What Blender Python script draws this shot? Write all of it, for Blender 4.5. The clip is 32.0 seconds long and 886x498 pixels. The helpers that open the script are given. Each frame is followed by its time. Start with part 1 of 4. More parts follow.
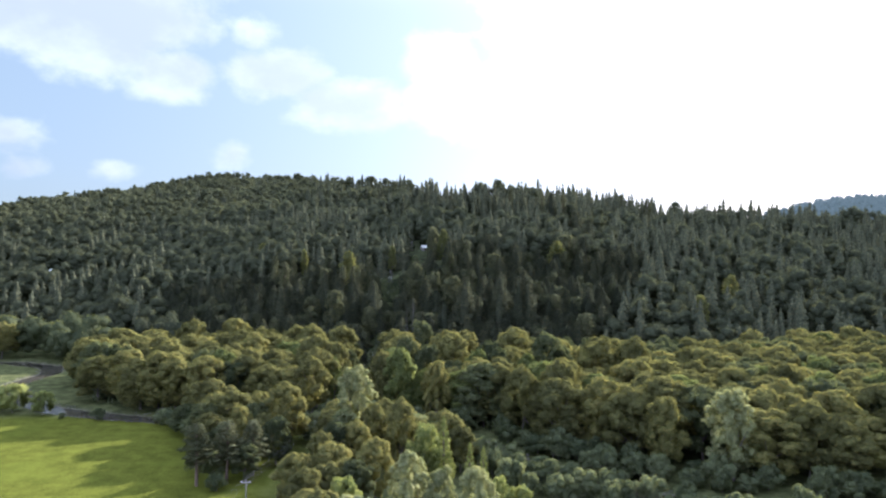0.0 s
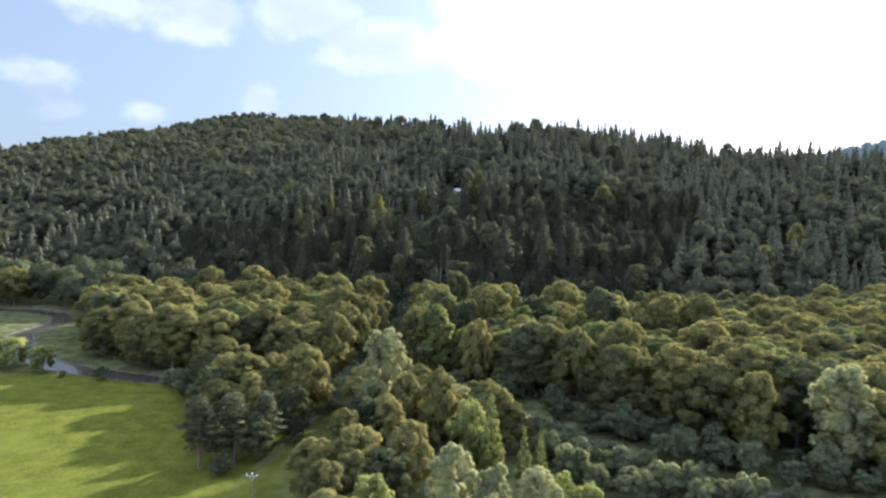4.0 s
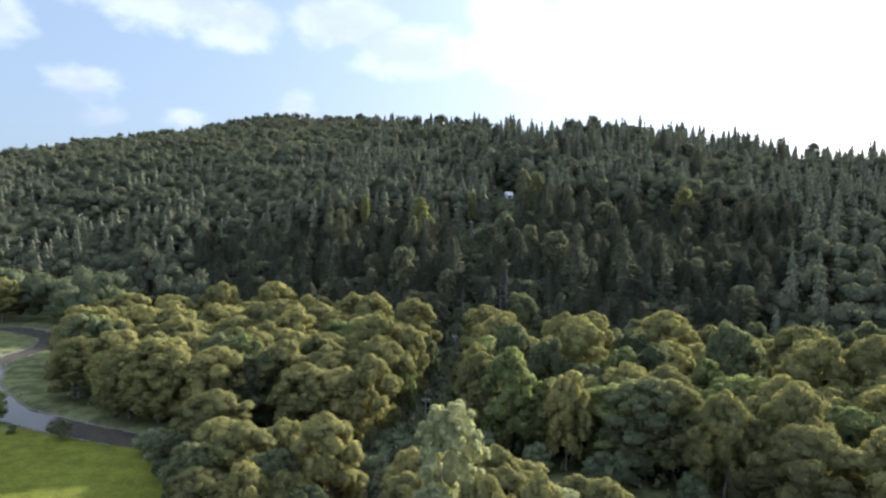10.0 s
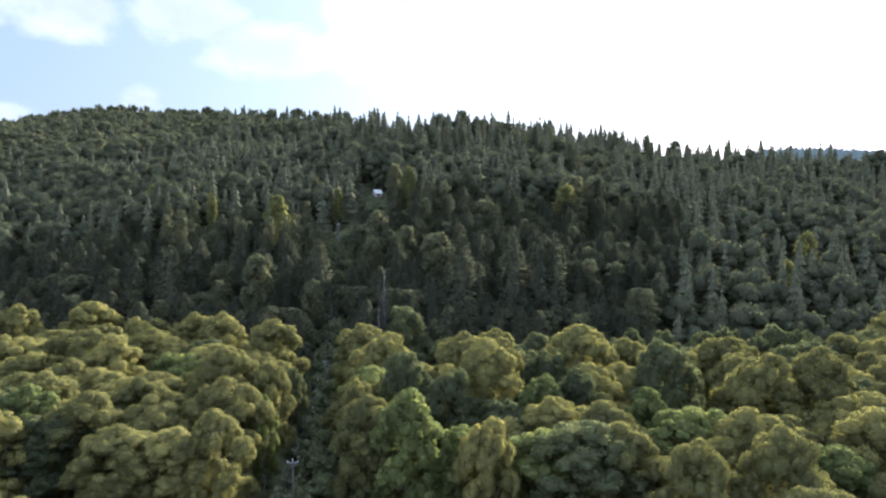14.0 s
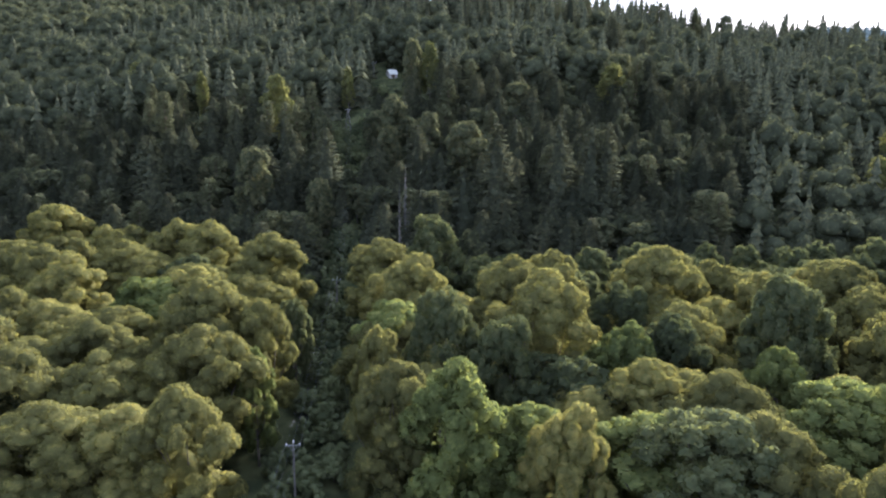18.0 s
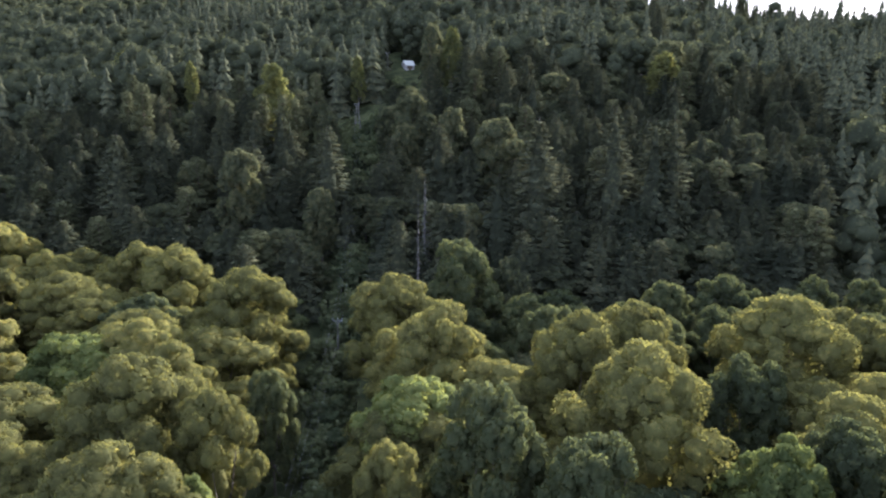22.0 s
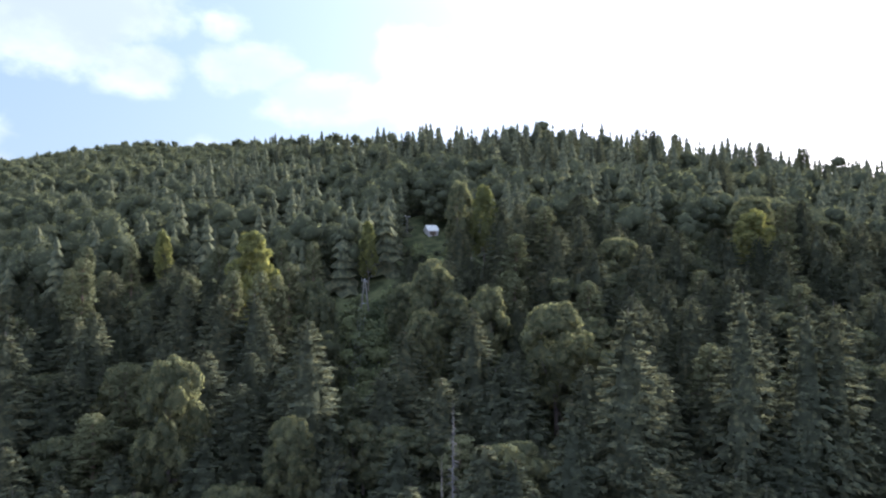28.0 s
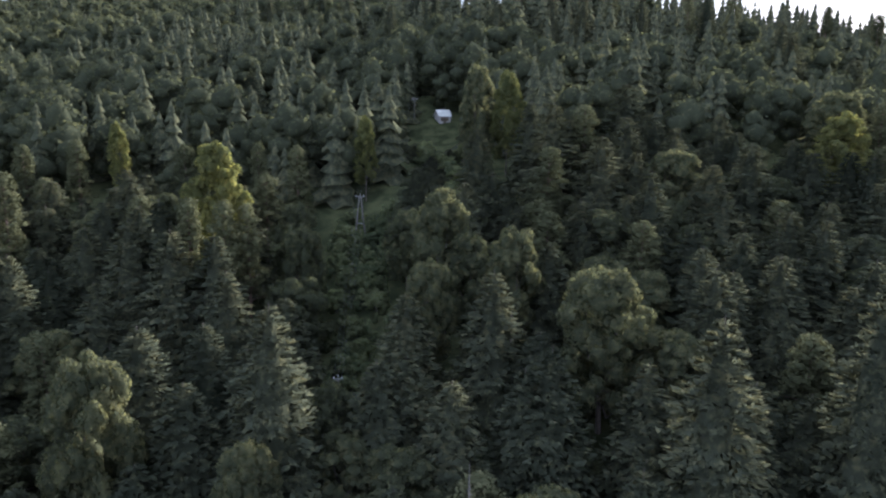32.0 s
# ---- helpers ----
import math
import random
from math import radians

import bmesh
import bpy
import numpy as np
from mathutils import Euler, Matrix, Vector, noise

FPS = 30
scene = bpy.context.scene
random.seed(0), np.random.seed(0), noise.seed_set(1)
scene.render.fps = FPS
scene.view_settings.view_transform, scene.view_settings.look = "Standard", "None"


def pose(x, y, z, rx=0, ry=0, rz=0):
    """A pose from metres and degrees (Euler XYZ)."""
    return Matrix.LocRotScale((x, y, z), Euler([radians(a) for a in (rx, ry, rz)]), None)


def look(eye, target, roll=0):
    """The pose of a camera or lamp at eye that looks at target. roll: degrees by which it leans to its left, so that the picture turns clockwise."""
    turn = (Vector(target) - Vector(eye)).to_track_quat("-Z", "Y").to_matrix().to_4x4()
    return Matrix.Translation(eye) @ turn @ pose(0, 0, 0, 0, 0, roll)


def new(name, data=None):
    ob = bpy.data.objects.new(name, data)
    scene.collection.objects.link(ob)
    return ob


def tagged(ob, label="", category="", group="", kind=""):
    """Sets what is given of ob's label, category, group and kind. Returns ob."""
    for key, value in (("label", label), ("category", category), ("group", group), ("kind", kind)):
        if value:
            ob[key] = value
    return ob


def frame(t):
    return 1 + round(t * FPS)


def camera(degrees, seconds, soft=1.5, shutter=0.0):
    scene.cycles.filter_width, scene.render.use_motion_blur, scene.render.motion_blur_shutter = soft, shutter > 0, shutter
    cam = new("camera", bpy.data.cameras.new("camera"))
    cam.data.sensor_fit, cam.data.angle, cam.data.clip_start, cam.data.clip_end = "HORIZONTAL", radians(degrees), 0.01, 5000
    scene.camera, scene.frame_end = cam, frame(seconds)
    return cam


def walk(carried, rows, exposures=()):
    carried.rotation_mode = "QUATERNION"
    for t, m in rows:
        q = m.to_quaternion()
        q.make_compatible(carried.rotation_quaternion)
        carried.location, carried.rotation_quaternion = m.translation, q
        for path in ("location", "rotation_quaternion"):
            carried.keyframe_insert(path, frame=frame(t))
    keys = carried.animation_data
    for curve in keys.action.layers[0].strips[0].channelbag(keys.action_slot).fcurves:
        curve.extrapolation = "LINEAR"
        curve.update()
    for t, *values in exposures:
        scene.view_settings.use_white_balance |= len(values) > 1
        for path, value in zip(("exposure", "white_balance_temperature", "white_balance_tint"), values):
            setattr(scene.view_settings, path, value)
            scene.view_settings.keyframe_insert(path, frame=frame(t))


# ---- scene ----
cam = camera(65.0, 32.0, soft=2.3)
PATH = [
    (0, (4.42, 3.62, 54.91), (9.62, 103.48, 56.11), 0.1),
    (0.5, (4.58, 6.55, 55.01), (9.29, 106.43, 56.41), 0.1),
    (1, (4.51, 9.71, 54.86), (8.71, 109.60, 56.66), 0.1),
    (1.5, (4.22, 13.36, 54.89), (7.92, 113.27, 56.99), 0.2),
    (2, (4.00, 17.33, 54.55), (7.15, 117.25, 57.10), 0.3),
    (2.5, (3.34, 21.26, 53.99), (6.14, 121.22, 53.24), 0.4),
    (3, (2.77, 25.81, 54.65), (5.02, 125.53, 47.55), 0.5),
    (3.5, (2.31, 30.18, 54.81), (4.01, 129.92, 47.81), 0.5),
    (5.5, (-0.35, 48.85, 54.28), (-0.30, 148.63, 47.78), 0.6),
    (6, (-1.28, 53.60, 54.34), (-1.58, 153.39, 47.84), 0.7),
    (6.5, (-1.83, 58.32, 54.26), (-2.58, 158.12, 47.91), 0.7),
    (7, (-2.49, 62.93, 54.22), (-3.69, 162.72, 47.92), 0.7),
    (7.5, (-3.27, 67.80, 54.25), (-4.87, 167.59, 47.95), 0.7),
    (8, (-4.09, 72.45, 54.24), (-6.04, 172.24, 47.99), 0.8),
    (8.5, (-4.86, 77.18, 54.27), (-7.21, 176.96, 48.07), 0.8),
    (9, (-5.53, 81.78, 54.17), (-8.33, 181.56, 48.07), 0.9),
    (9.5, (-6.26, 86.54, 54.13), (-9.51, 186.30, 48.08), 0.9),
    (10, (-6.98, 91.25, 54.09), (-10.58, 191.00, 48.04), 0.9),
    (10.5, (-7.80, 95.67, 54.07), (-4.60, 195.44, 48.17), 0.7),
    (11, (-8.48, 100.51, 53.91), (-5.63, 200.29, 48.01), 0.8),
    (11.5, (-8.91, 105.28, 53.83), (-6.11, 205.07, 47.92), 0.7),
    (12, (-9.61, 109.96, 53.75), (-1.02, 209.43, 48.00), 0.6),
    (12.5, (-10.24, 114.68, 53.69), (-1.73, 214.15, 47.93), 0.6),
    (13, (-10.63, 119.72, 53.46), (-2.43, 219.21, 47.71), 0.7),
    (13.5, (-10.03, 125.04, 53.10), (-1.08, 224.48, 47.45), 0.5),
    (14, (-10.29, 129.75, 53.10), (6.16, 228.22, 47.45), 0.4),
    (14.5, (-10.89, 134.25, 53.19), (6.46, 232.56, 47.49), 0.3),
    (15, (-11.13, 138.98, 52.81), (5.98, 237.21, 45.20), 0.4),
    (15.5, (-11.18, 143.97, 52.71), (5.27, 240.91, 34.47), 0.6),
    (17.5, (-10.25, 162.97, 53.19), (4.84, 259.38, 31.35), 0.7),
    (18, (-9.91, 167.59, 53.14), (4.84, 264.04, 31.24), 0.7),
    (18.5, (-9.52, 172.24, 52.99), (4.93, 268.75, 31.14), 0.7),
    (19, (-9.04, 177.04, 52.73), (5.06, 273.62, 30.98), 0.7),
    (19.5, (-8.68, 181.66, 52.54), (5.12, 278.30, 30.84), 0.7),
    (20, (-8.22, 186.32, 52.34), (5.23, 283.03, 30.73), 0.6),
    (20.5, (-7.75, 190.87, 52.17), (5.30, 287.64, 30.62), 0.7),
    (21, (-7.62, 195.36, 52.07), (5.28, 292.14, 30.46), 0.7),
    (21.5, (-7.46, 199.89, 51.83), (5.29, 296.70, 30.28), 0.8),
    (22, (-7.36, 204.51, 51.62), (5.29, 301.17, 29.33), 0.7),
    (22.5, (-6.82, 209.04, 51.35), (5.23, 303.59, 21.10), 0.7),
    (23, (-6.43, 213.51, 52.13), (4.97, 304.56, 12.38), 0.7),
    (23.5, (-6.04, 218.56, 53.42), (5.11, 310.59, 15.92), 0.5),
    (24, (-6.12, 221.99, 52.86), (5.48, 317.88, 26.96), 0.8),
    (24.5, (-4.72, 227.66, 52.83), (5.73, 325.84, 36.98), -0.2),
    (25, (-4.72, 231.74, 53.11), (5.69, 331.03, 47.40), 0.2),
    (25.5, (-4.75, 235.71, 52.81), (5.75, 335.16, 51.96), 0.6),
    (27.5, (-2.09, 255.06, 52.72), (7.21, 354.63, 52.82), -0.3),
    (28, (-1.84, 259.67, 53.65), (7.26, 359.26, 54.20), -0.1),
    (28.5, (-1.40, 263.94, 54.77), (7.40, 363.55, 55.57), -0.2),
    (29, (-1.13, 268.08, 56.18), (7.52, 367.70, 57.08), 0.0),
    (29.5, (-0.73, 272.60, 57.86), (7.67, 372.24, 59.00), 0.1),
    (30, (-0.23, 276.84, 59.72), (7.92, 376.50, 61.12), 0.1),
    (30.5, (0.17, 281.02, 61.42), (8.11, 380.69, 63.06), 0.2),
    (31, (0.32, 285.22, 63.16), (8.12, 384.91, 62.76), 0.3),
    (31.5, (0.71, 289.23, 64.64), (8.21, 388.44, 54.63), 0.4),
    (32, (0.48, 293.32, 66.05), (8.18, 390.86, 45.40), 1.0),
]
EXPOSURES = [(0, 1.9), (3, 1.88), (8, 1.85), (15, 1.98), (19, 1.92), (22, 1.86), (23, 1.62), (24, 1.58), (25, 1.88), (28, 2.0), (30, 1.97), (31, 1.84), (32, 1.56)]
walk(cam, [(t, look(eye, target, roll)) for t, eye, target, roll in PATH], [(t, stops, 5350, 24) for t, stops in EXPOSURES])
SKY_GAIN, SKY_STRENGTH, SUN_STRENGTH, CLOUD_SEED = 0.13, 0.41, 6.8, 5.0

# ---- world, sun, exposure ----
SUN_AZ, SUN_EL = 41.0, 22.0   # degrees right of +y, above the horizon
sun_dir = Vector((math.sin(radians(SUN_AZ)) * math.cos(radians(SUN_EL)),
                  math.cos(radians(SUN_AZ)) * math.cos(radians(SUN_EL)), math.sin(radians(SUN_EL))))


class Nodes:
    """A short way to write node trees."""
    def __init__(self, tree):
        self.tree = tree
        tree.nodes.clear()

    def __call__(self, kind, ins=None, **props):
        n = self.tree.nodes.new(kind)
        for k, v in props.items():
            if k == "operation":
                n.operation = v
            elif k == "data_type":
                n.data_type = v
            elif k == "blend_type":
                n.blend_type = v
            elif k == "noise_dimensions":
                n.noise_dimensions = v
            elif k == "clamp":
                n.use_clamp = v
        for k, v in (ins or {}).items():
            if isinstance(v, bpy.types.NodeSocket):
                self.tree.links.new(v, n.inputs[k])
            else:
                n.inputs[k].default_value = v
        return n

    def math(self, op, a, b=0.0, clamp=False):
        return self("ShaderNodeMath", {0: a, 1: b}, operation=op, clamp=clamp).outputs[0]

    def noise(self, vec, scale, detail=3.0, rough=0.55):
        return self("ShaderNodeTexNoise", {"Vector": vec, "Scale": scale, "Detail": detail, "Roughness": rough}).outputs[0]

    def mix(self, fac, a, b, blend="MIX"):
        n = self("ShaderNodeMix", data_type="RGBA", blend_type=blend)
        for i, v in ((0, fac), (6, a), (7, b)):
            if isinstance(v, bpy.types.NodeSocket):
                self.tree.links.new(v, n.inputs[i])
            else:
                n.inputs[i].default_value = v
        return n.outputs[2]

    def ramp(self, fac, lo, hi):
        n = self("ShaderNodeMapRange", {0: fac, 1: lo, 2: hi, 3: 0.0, 4: 1.0})
        n.interpolation_type = "SMOOTHSTEP"
        return n.outputs[0]

    def link(self, a, b):
        self.tree.links.new(a, b)


world = bpy.data.worlds.new("sky")
scene.world = world
world.use_nodes = True
W = Nodes(world.node_tree)
tc = W("ShaderNodeTexCoord").outputs["Generated"]
sky = W("ShaderNodeTexSky")
sky.sky_type = "NISHITA"
sky.sun_disc = False
sky.sun_elevation = radians(SUN_EL)
sky.sun_rotation = radians(SUN_AZ)
sky.dust_density = 2.0
blue = W.mix(1.0, sky.outputs[0], (SKY_GAIN, SKY_GAIN, SKY_GAIN, 1), "MULTIPLY")
blue = W.mix(0.76, blue, (0.352, 0.445, 0.44, 1))
sep = W("ShaderNodeSeparateXYZ", {0: tc})
# heaped clouds: named heaps over the hill, each a soft oval with billowing edges (bearing, height, half width, half height in degrees)
HEAPS = [(-24.0, 17.2, 11.0, 4.6), (-18.2, 14.0, 4.4, 2.6), (-11.0, 14.6, 5.6, 2.6), (-12.2, 16.9, 2.4, 1.9), (-4.5, 12.2, 6.5, 2.4), (2.4, 16.0, 3.6, 2.8), (4.5, 12.0, 7.0, 3.2), (13.0, 20.5, 8.0, 8.0),
         (-13.9, 7.9, 1.6, 1.2), (-22.4, 6.3, 1.6, 0.7), (-29.0, 8.6, 2.6, 1.5), (-28.4, 6.2, 1.9, 0.9), (-36.0, 13.0, 4.0, 2.5)]
bearing = W.math("ARCTAN2", sep.outputs[0], sep.outputs[1])
rise = W.math("ARCSINE", sep.outputs[2])
heap = None
for az, el, wide, tall in HEAPS:
    across = W.math("DIVIDE", W.math("SUBTRACT", bearing, radians(az)), radians(wide))
    along = W.math("DIVIDE", W.math("SUBTRACT", rise, radians(el)), radians(tall))
    one = W.math("SUBTRACT", 1.0, W.math("SQRT", W.math("ADD", W.math("MULTIPLY", across, across), W.math("MULTIPLY", along, along))))
    one = W.math("MULTIPLY", one, min(tall, 3.0) / 3.0)
    heap = one if heap is None else W.math("MAXIMUM", heap, one)
squash = W("ShaderNodeVectorMath", {0: tc, 1: (1.0, 1.0, 1.5)}, operation="MULTIPLY").outputs[0]
squash = W("ShaderNodeVectorMath", {0: squash, 1: (CLOUD_SEED, 2.0 * CLOUD_SEED, 0.0)}, operation="ADD").outputs[0]
ragged_edge = W.math("ADD", W.math("MULTIPLY", W.math("SUBTRACT", W.noise(squash, 9.0, 3.0, 0.5), 0.5), 1.5), W.math("MULTIPLY", W.math("SUBTRACT", W.noise(squash, 26.0, 6.0, 0.6), 0.5), 0.85))
glow = W("ShaderNodeVectorMath", {0: tc, 1: sun_dir}, operation="DOT_PRODUCT").outputs["Value"]
near_sun = W.ramp(glow, 0.84, 0.96)
cover = W.ramp(W.math("ADD", W.math("ADD", heap, W.math("MULTIPLY", ragged_edge, 0.75)), W.math("MULTIPLY", near_sun, 0.9)), -0.05, 0.42)
# scattered cloud over the rest of the sky
billow = W.math("ADD", W.math("MULTIPLY", W.noise(squash, 3.6, 2.0, 0.5), 0.7), W.math("MULTIPLY", W.noise(squash, 11.0, 7.0, 0.55), 0.38))
overhead = W.math("MAXIMUM", W.ramp(rise, radians(19), radians(27)), W.ramp(W.math("ABSOLUTE", bearing), radians(36), radians(48)))
cover = W.math("MAXIMUM", cover, W.math("MULTIPLY", W.ramp(W.math("ADD", billow, W.math("MULTIPLY", near_sun, 0.42)), 0.36, 0.62), overhead))
shade = W.ramp(W.math("ADD", W.noise(squash, 7.0, 6.0, 0.55), W.math("MULTIPLY", heap, -0.25)), 0.26, 0.58)
cloud = W.mix(shade, (0.475, 0.528, 0.50, 1), (0.645, 0.70, 0.66, 1))
cloud = W.mix(W.ramp(glow, 0.72, 0.95), cloud, (1.15, 1.15, 1.12, 1))
cloud = W.mix(W.ramp(glow, 0.80, 0.99), cloud, (3.0, 2.95, 2.8, 1))
# cloud overhead and facing the sun, out of view, brightened to fill the shade
cloud = W.mix(W.ramp(rise, radians(26), radians(50)), cloud, (2.15, 2.4, 2.7, 1))
cloud = W.mix(W.ramp(glow, 0.25, -0.55), cloud, (2.35, 2.6, 2.95, 1))
paint = W.mix(cover, blue, cloud)
halo = W.math("MULTIPLY", W.math("POWER", W.math("MAXIMUM", glow, 0.0), 4.0), 0.42)
paint = W.mix(1.0, paint, W("ShaderNodeCombineXYZ", {0: halo, 1: halo, 2: halo}).outputs[0], "ADD")
back = W("ShaderNodeBackground", {"Color": paint, "Strength": SKY_STRENGTH})
W.link(back.outputs[0], W("ShaderNodeOutputWorld").inputs[0])

lamp = bpy.data.lights.new("sun", "SUN")
lamp.energy = SUN_STRENGTH
lamp.angle = radians(2.0)
lamp.color = (1.0, 0.92, 0.76)
sun = new("sun", lamp)
sun.matrix_world = look(sun_dir * 400, (0, 0, 0))

# ---- materials ----


def material(name):
    m = bpy.data.materials.new(name)
    m.use_nodes = True
    return m, Nodes(m.node_tree)


def out(n, shader):
    n.link(shader, n("ShaderNodeOutputMaterial").inputs[0])


def leaf_material(name, dark, light, tip=None, gloss=0.75, clear=0.50, size=9.0, spread=0.55, relief=0.6, glow=0.5):
    """Foliage: each leaf differs, each tree differs, and patches of a few metres differ."""
    m, n = material(name)
    tone = n("ShaderNodeObjectInfo").outputs["Random"]
    isle = n("ShaderNodeNewGeometry")
    where = isle.outputs["Position"]
    fac = n.math("ADD", n.math("MULTIPLY", isle.outputs["Random Per Island"], 0.30), n.math("MULTIPLY", n.noise(where, 1.0 / size, 3.0), 0.95))
    fac = n.math("ADD", fac, n.math("MULTIPLY", tone, spread))
    fac = n.ramp(fac, 0.25, 1.35)
    col = n.mix(fac, (*dark, 1), (*light, 1))
    if tip:
        col = n.mix(n.ramp(n.math("ADD", n.noise(where, 0.9, 4.0), n.math("MULTIPLY", tone, 0.12)), 0.52, 0.78), col, (*tip, 1))
    fine = n.noise(where, 2.2, 6.0, 0.7)
    col = n.mix(n.math("MULTIPLY", n.ramp(fine, 0.36, 0.60), 1.0), n.mix(0.18, col, (0.02, 0.025, 0.010, 1)), col)
    rough_leaf = n("ShaderNodeBump", {"Strength": relief, "Distance": 0.12, "Height": n.noise(where, 4.5, 3.0, 0.6)}).outputs[0]
    b = n("ShaderNodeBsdfPrincipled", {"Base Color": col, "Roughness": gloss, "Normal": rough_leaf})
    b.inputs["Specular IOR Level"].default_value = 0.0
    t = n("ShaderNodeBsdfTranslucent", {"Color": n.mix(glow, col, n.mix(1.0, col, (2.1, 1.85, 0.65, 1), "MULTIPLY"))})
    s = n("ShaderNodeMixShader", {0: clear, 1: b.outputs[0], 2: t.outputs[0]})
    out(n, s.outputs[0])
    return m


def plain_material(name, a, b, scale, rough=0.8, bump=0.3, distance=0.05, metal=0.0, stretch=None):
    """A surface of two tones that change at two scales, with fine relief."""
    m, n = material(name)
    v = n("ShaderNodeTexCoord").outputs["Object"]
    if stretch:
        v = n("ShaderNodeVectorMath", {0: v, 1: stretch}, operation="MULTIPLY").outputs[0]
    f = n.math("ADD", n.math("MULTIPLY", n.noise(v, scale, 5.0), 0.6), n.math("MULTIPLY", n.noise(v, scale * 0.13, 3.0), 0.6))
    col = n.mix(n.ramp(f, 0.4, 0.8), (*a, 1), (*b, 1))
    bp = n("ShaderNodeBump", {"Strength": bump, "Distance": distance, "Height": n.noise(v, scale * 2.5, 4.0)})
    s = n("ShaderNodeBsdfPrincipled", {"Base Color": col, "Roughness": rough, "Metallic": metal, "Normal": bp.outputs[0]})
    if rough >= 0.8:
        s.inputs["Specular IOR Level"].default_value = 0.15
    out(n, s.outputs[0])
    return m


M_WILLOW = leaf_material("willow_leaf", (0.057, 0.060, 0.027), (0.132, 0.132, 0.049), (0.206, 0.190, 0.066), relief=0.25)
M_SILVER = leaf_material("silver_leaf", (0.100, 0.115, 0.058), (0.200, 0.217, 0.105), (0.285, 0.292, 0.150), spread=0.3)
M_ALDER = leaf_material("alder_leaf", (0.036, 0.045, 0.026), (0.080, 0.093, 0.047), (0.118, 0.128, 0.062))
M_MAPLE = leaf_material("maple_leaf", (0.052, 0.068, 0.028), (0.118, 0.140, 0.050), (0.182, 0.198, 0.072))
M_POPLAR = leaf_material("poplar_leaf", (0.078, 0.096, 0.032), (0.158, 0.182, 0.060), (0.225, 0.240, 0.085))
M_BIRCH = leaf_material("birch_leaf", (0.066, 0.075, 0.034), (0.132, 0.140, 0.054), (0.205, 0.198, 0.074), spread=0.2)
M_HILLWOOD = leaf_material("hill_leaf", (0.038, 0.044, 0.028), (0.082, 0.090, 0.052), (0.140, 0.140, 0.070), spread=0.40, glow=0.3)
M_SPRUCE = leaf_material("spruce_needle", (0.034, 0.040, 0.027), (0.066, 0.073, 0.046), (0.122, 0.120, 0.064), clear=0.34, spread=0.35, glow=0.12)
M_PINE = leaf_material("pine_needle", (0.040, 0.045, 0.024), (0.080, 0.084, 0.043), (0.122, 0.122, 0.062), clear=0.25, glow=0.15)
M_SHRUB = leaf_material("shrub_leaf", (0.045, 0.058, 0.034), (0.105, 0.122, 0.062), (0.15, 0.165, 0.09))
# hill on the skyline two kilometres off: an added blue-green emission paints its haze
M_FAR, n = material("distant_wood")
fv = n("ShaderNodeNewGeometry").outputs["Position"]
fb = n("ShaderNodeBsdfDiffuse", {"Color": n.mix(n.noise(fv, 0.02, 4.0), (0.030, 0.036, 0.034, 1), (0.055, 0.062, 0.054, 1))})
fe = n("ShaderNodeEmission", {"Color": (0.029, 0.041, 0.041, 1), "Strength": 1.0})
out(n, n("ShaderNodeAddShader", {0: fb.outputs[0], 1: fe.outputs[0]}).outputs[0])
M_GREY = plain_material("grey_wood", (0.05, 0.047, 0.043), (0.11, 0.105, 0.098), 3.0)
M_BARK = plain_material("bark", (0.045, 0.036, 0.028), (0.15, 0.125, 0.10), 4.0, stretch=(1, 1, 0.2))
M_PINEBARK = plain_material("pine_bark", (0.06, 0.042, 0.032), (0.16, 0.11, 0.08), 4.0, stretch=(1, 1, 0.2))
M_BIRCHBARK = plain_material("birch_bark", (0.10, 0.09, 0.08), (0.62, 0.60, 0.56), 2.0, stretch=(0.3, 0.3, 1.5))
M_CONCRETE = plain_material("concrete", (0.075, 0.07, 0.06), (0.145, 0.135, 0.115), 3.0)
M_STEEL = plain_material("galvanised_steel", (0.17, 0.17, 0.165), (0.28, 0.28, 0.27), 8.0, rough=0.6, metal=0.6)
M_PORCELAIN = plain_material("porcelain", (0.60, 0.60, 0.58), (0.78, 0.77, 0.74), 6.0, rough=0.2, bump=0.05)
M_WIRE = plain_material("aluminium_wire", (0.14, 0.14, 0.145), (0.22, 0.22, 0.225), 9.0, rough=0.8)
M_RENDERWALL = plain_material("lime_plaster", (0.27, 0.26, 0.24), (0.42, 0.405, 0.38), 2.0)
M_ROOF = plain_material("pale_roof_sheet", (0.32, 0.325, 0.29), (0.48, 0.485, 0.43), 1.5, rough=0.45, bump=0.1)
M_DARKWOOD = plain_material("dark_boards", (0.05, 0.04, 0.03), (0.13, 0.10, 0.07), 3.0, stretch=(4, 4, 0.5))
M_STONE = plain_material("river_stone", (0.05, 0.046, 0.04), (0.11, 0.10, 0.088), 3.0)

# water: clear, dark bed below, small ripples
M_WATER, n = material("river_water")
wv = n("ShaderNodeNewGeometry").outputs["Position"]
wb = n("ShaderNodeBump", {"Strength": 0.25, "Distance": 0.05, "Height": n.noise(wv, 1.6, 4.0)})
ws = n("ShaderNodeBsdfPrincipled", {"Base Color": (0.040, 0.036, 0.026, 1), "Roughness": 0.10, "Normal": wb.outputs[0]})
ws.inputs["IOR"].default_value = 1.33
ws.inputs["Specular IOR Level"].default_value = 0.26
out(n, ws.outputs[0])

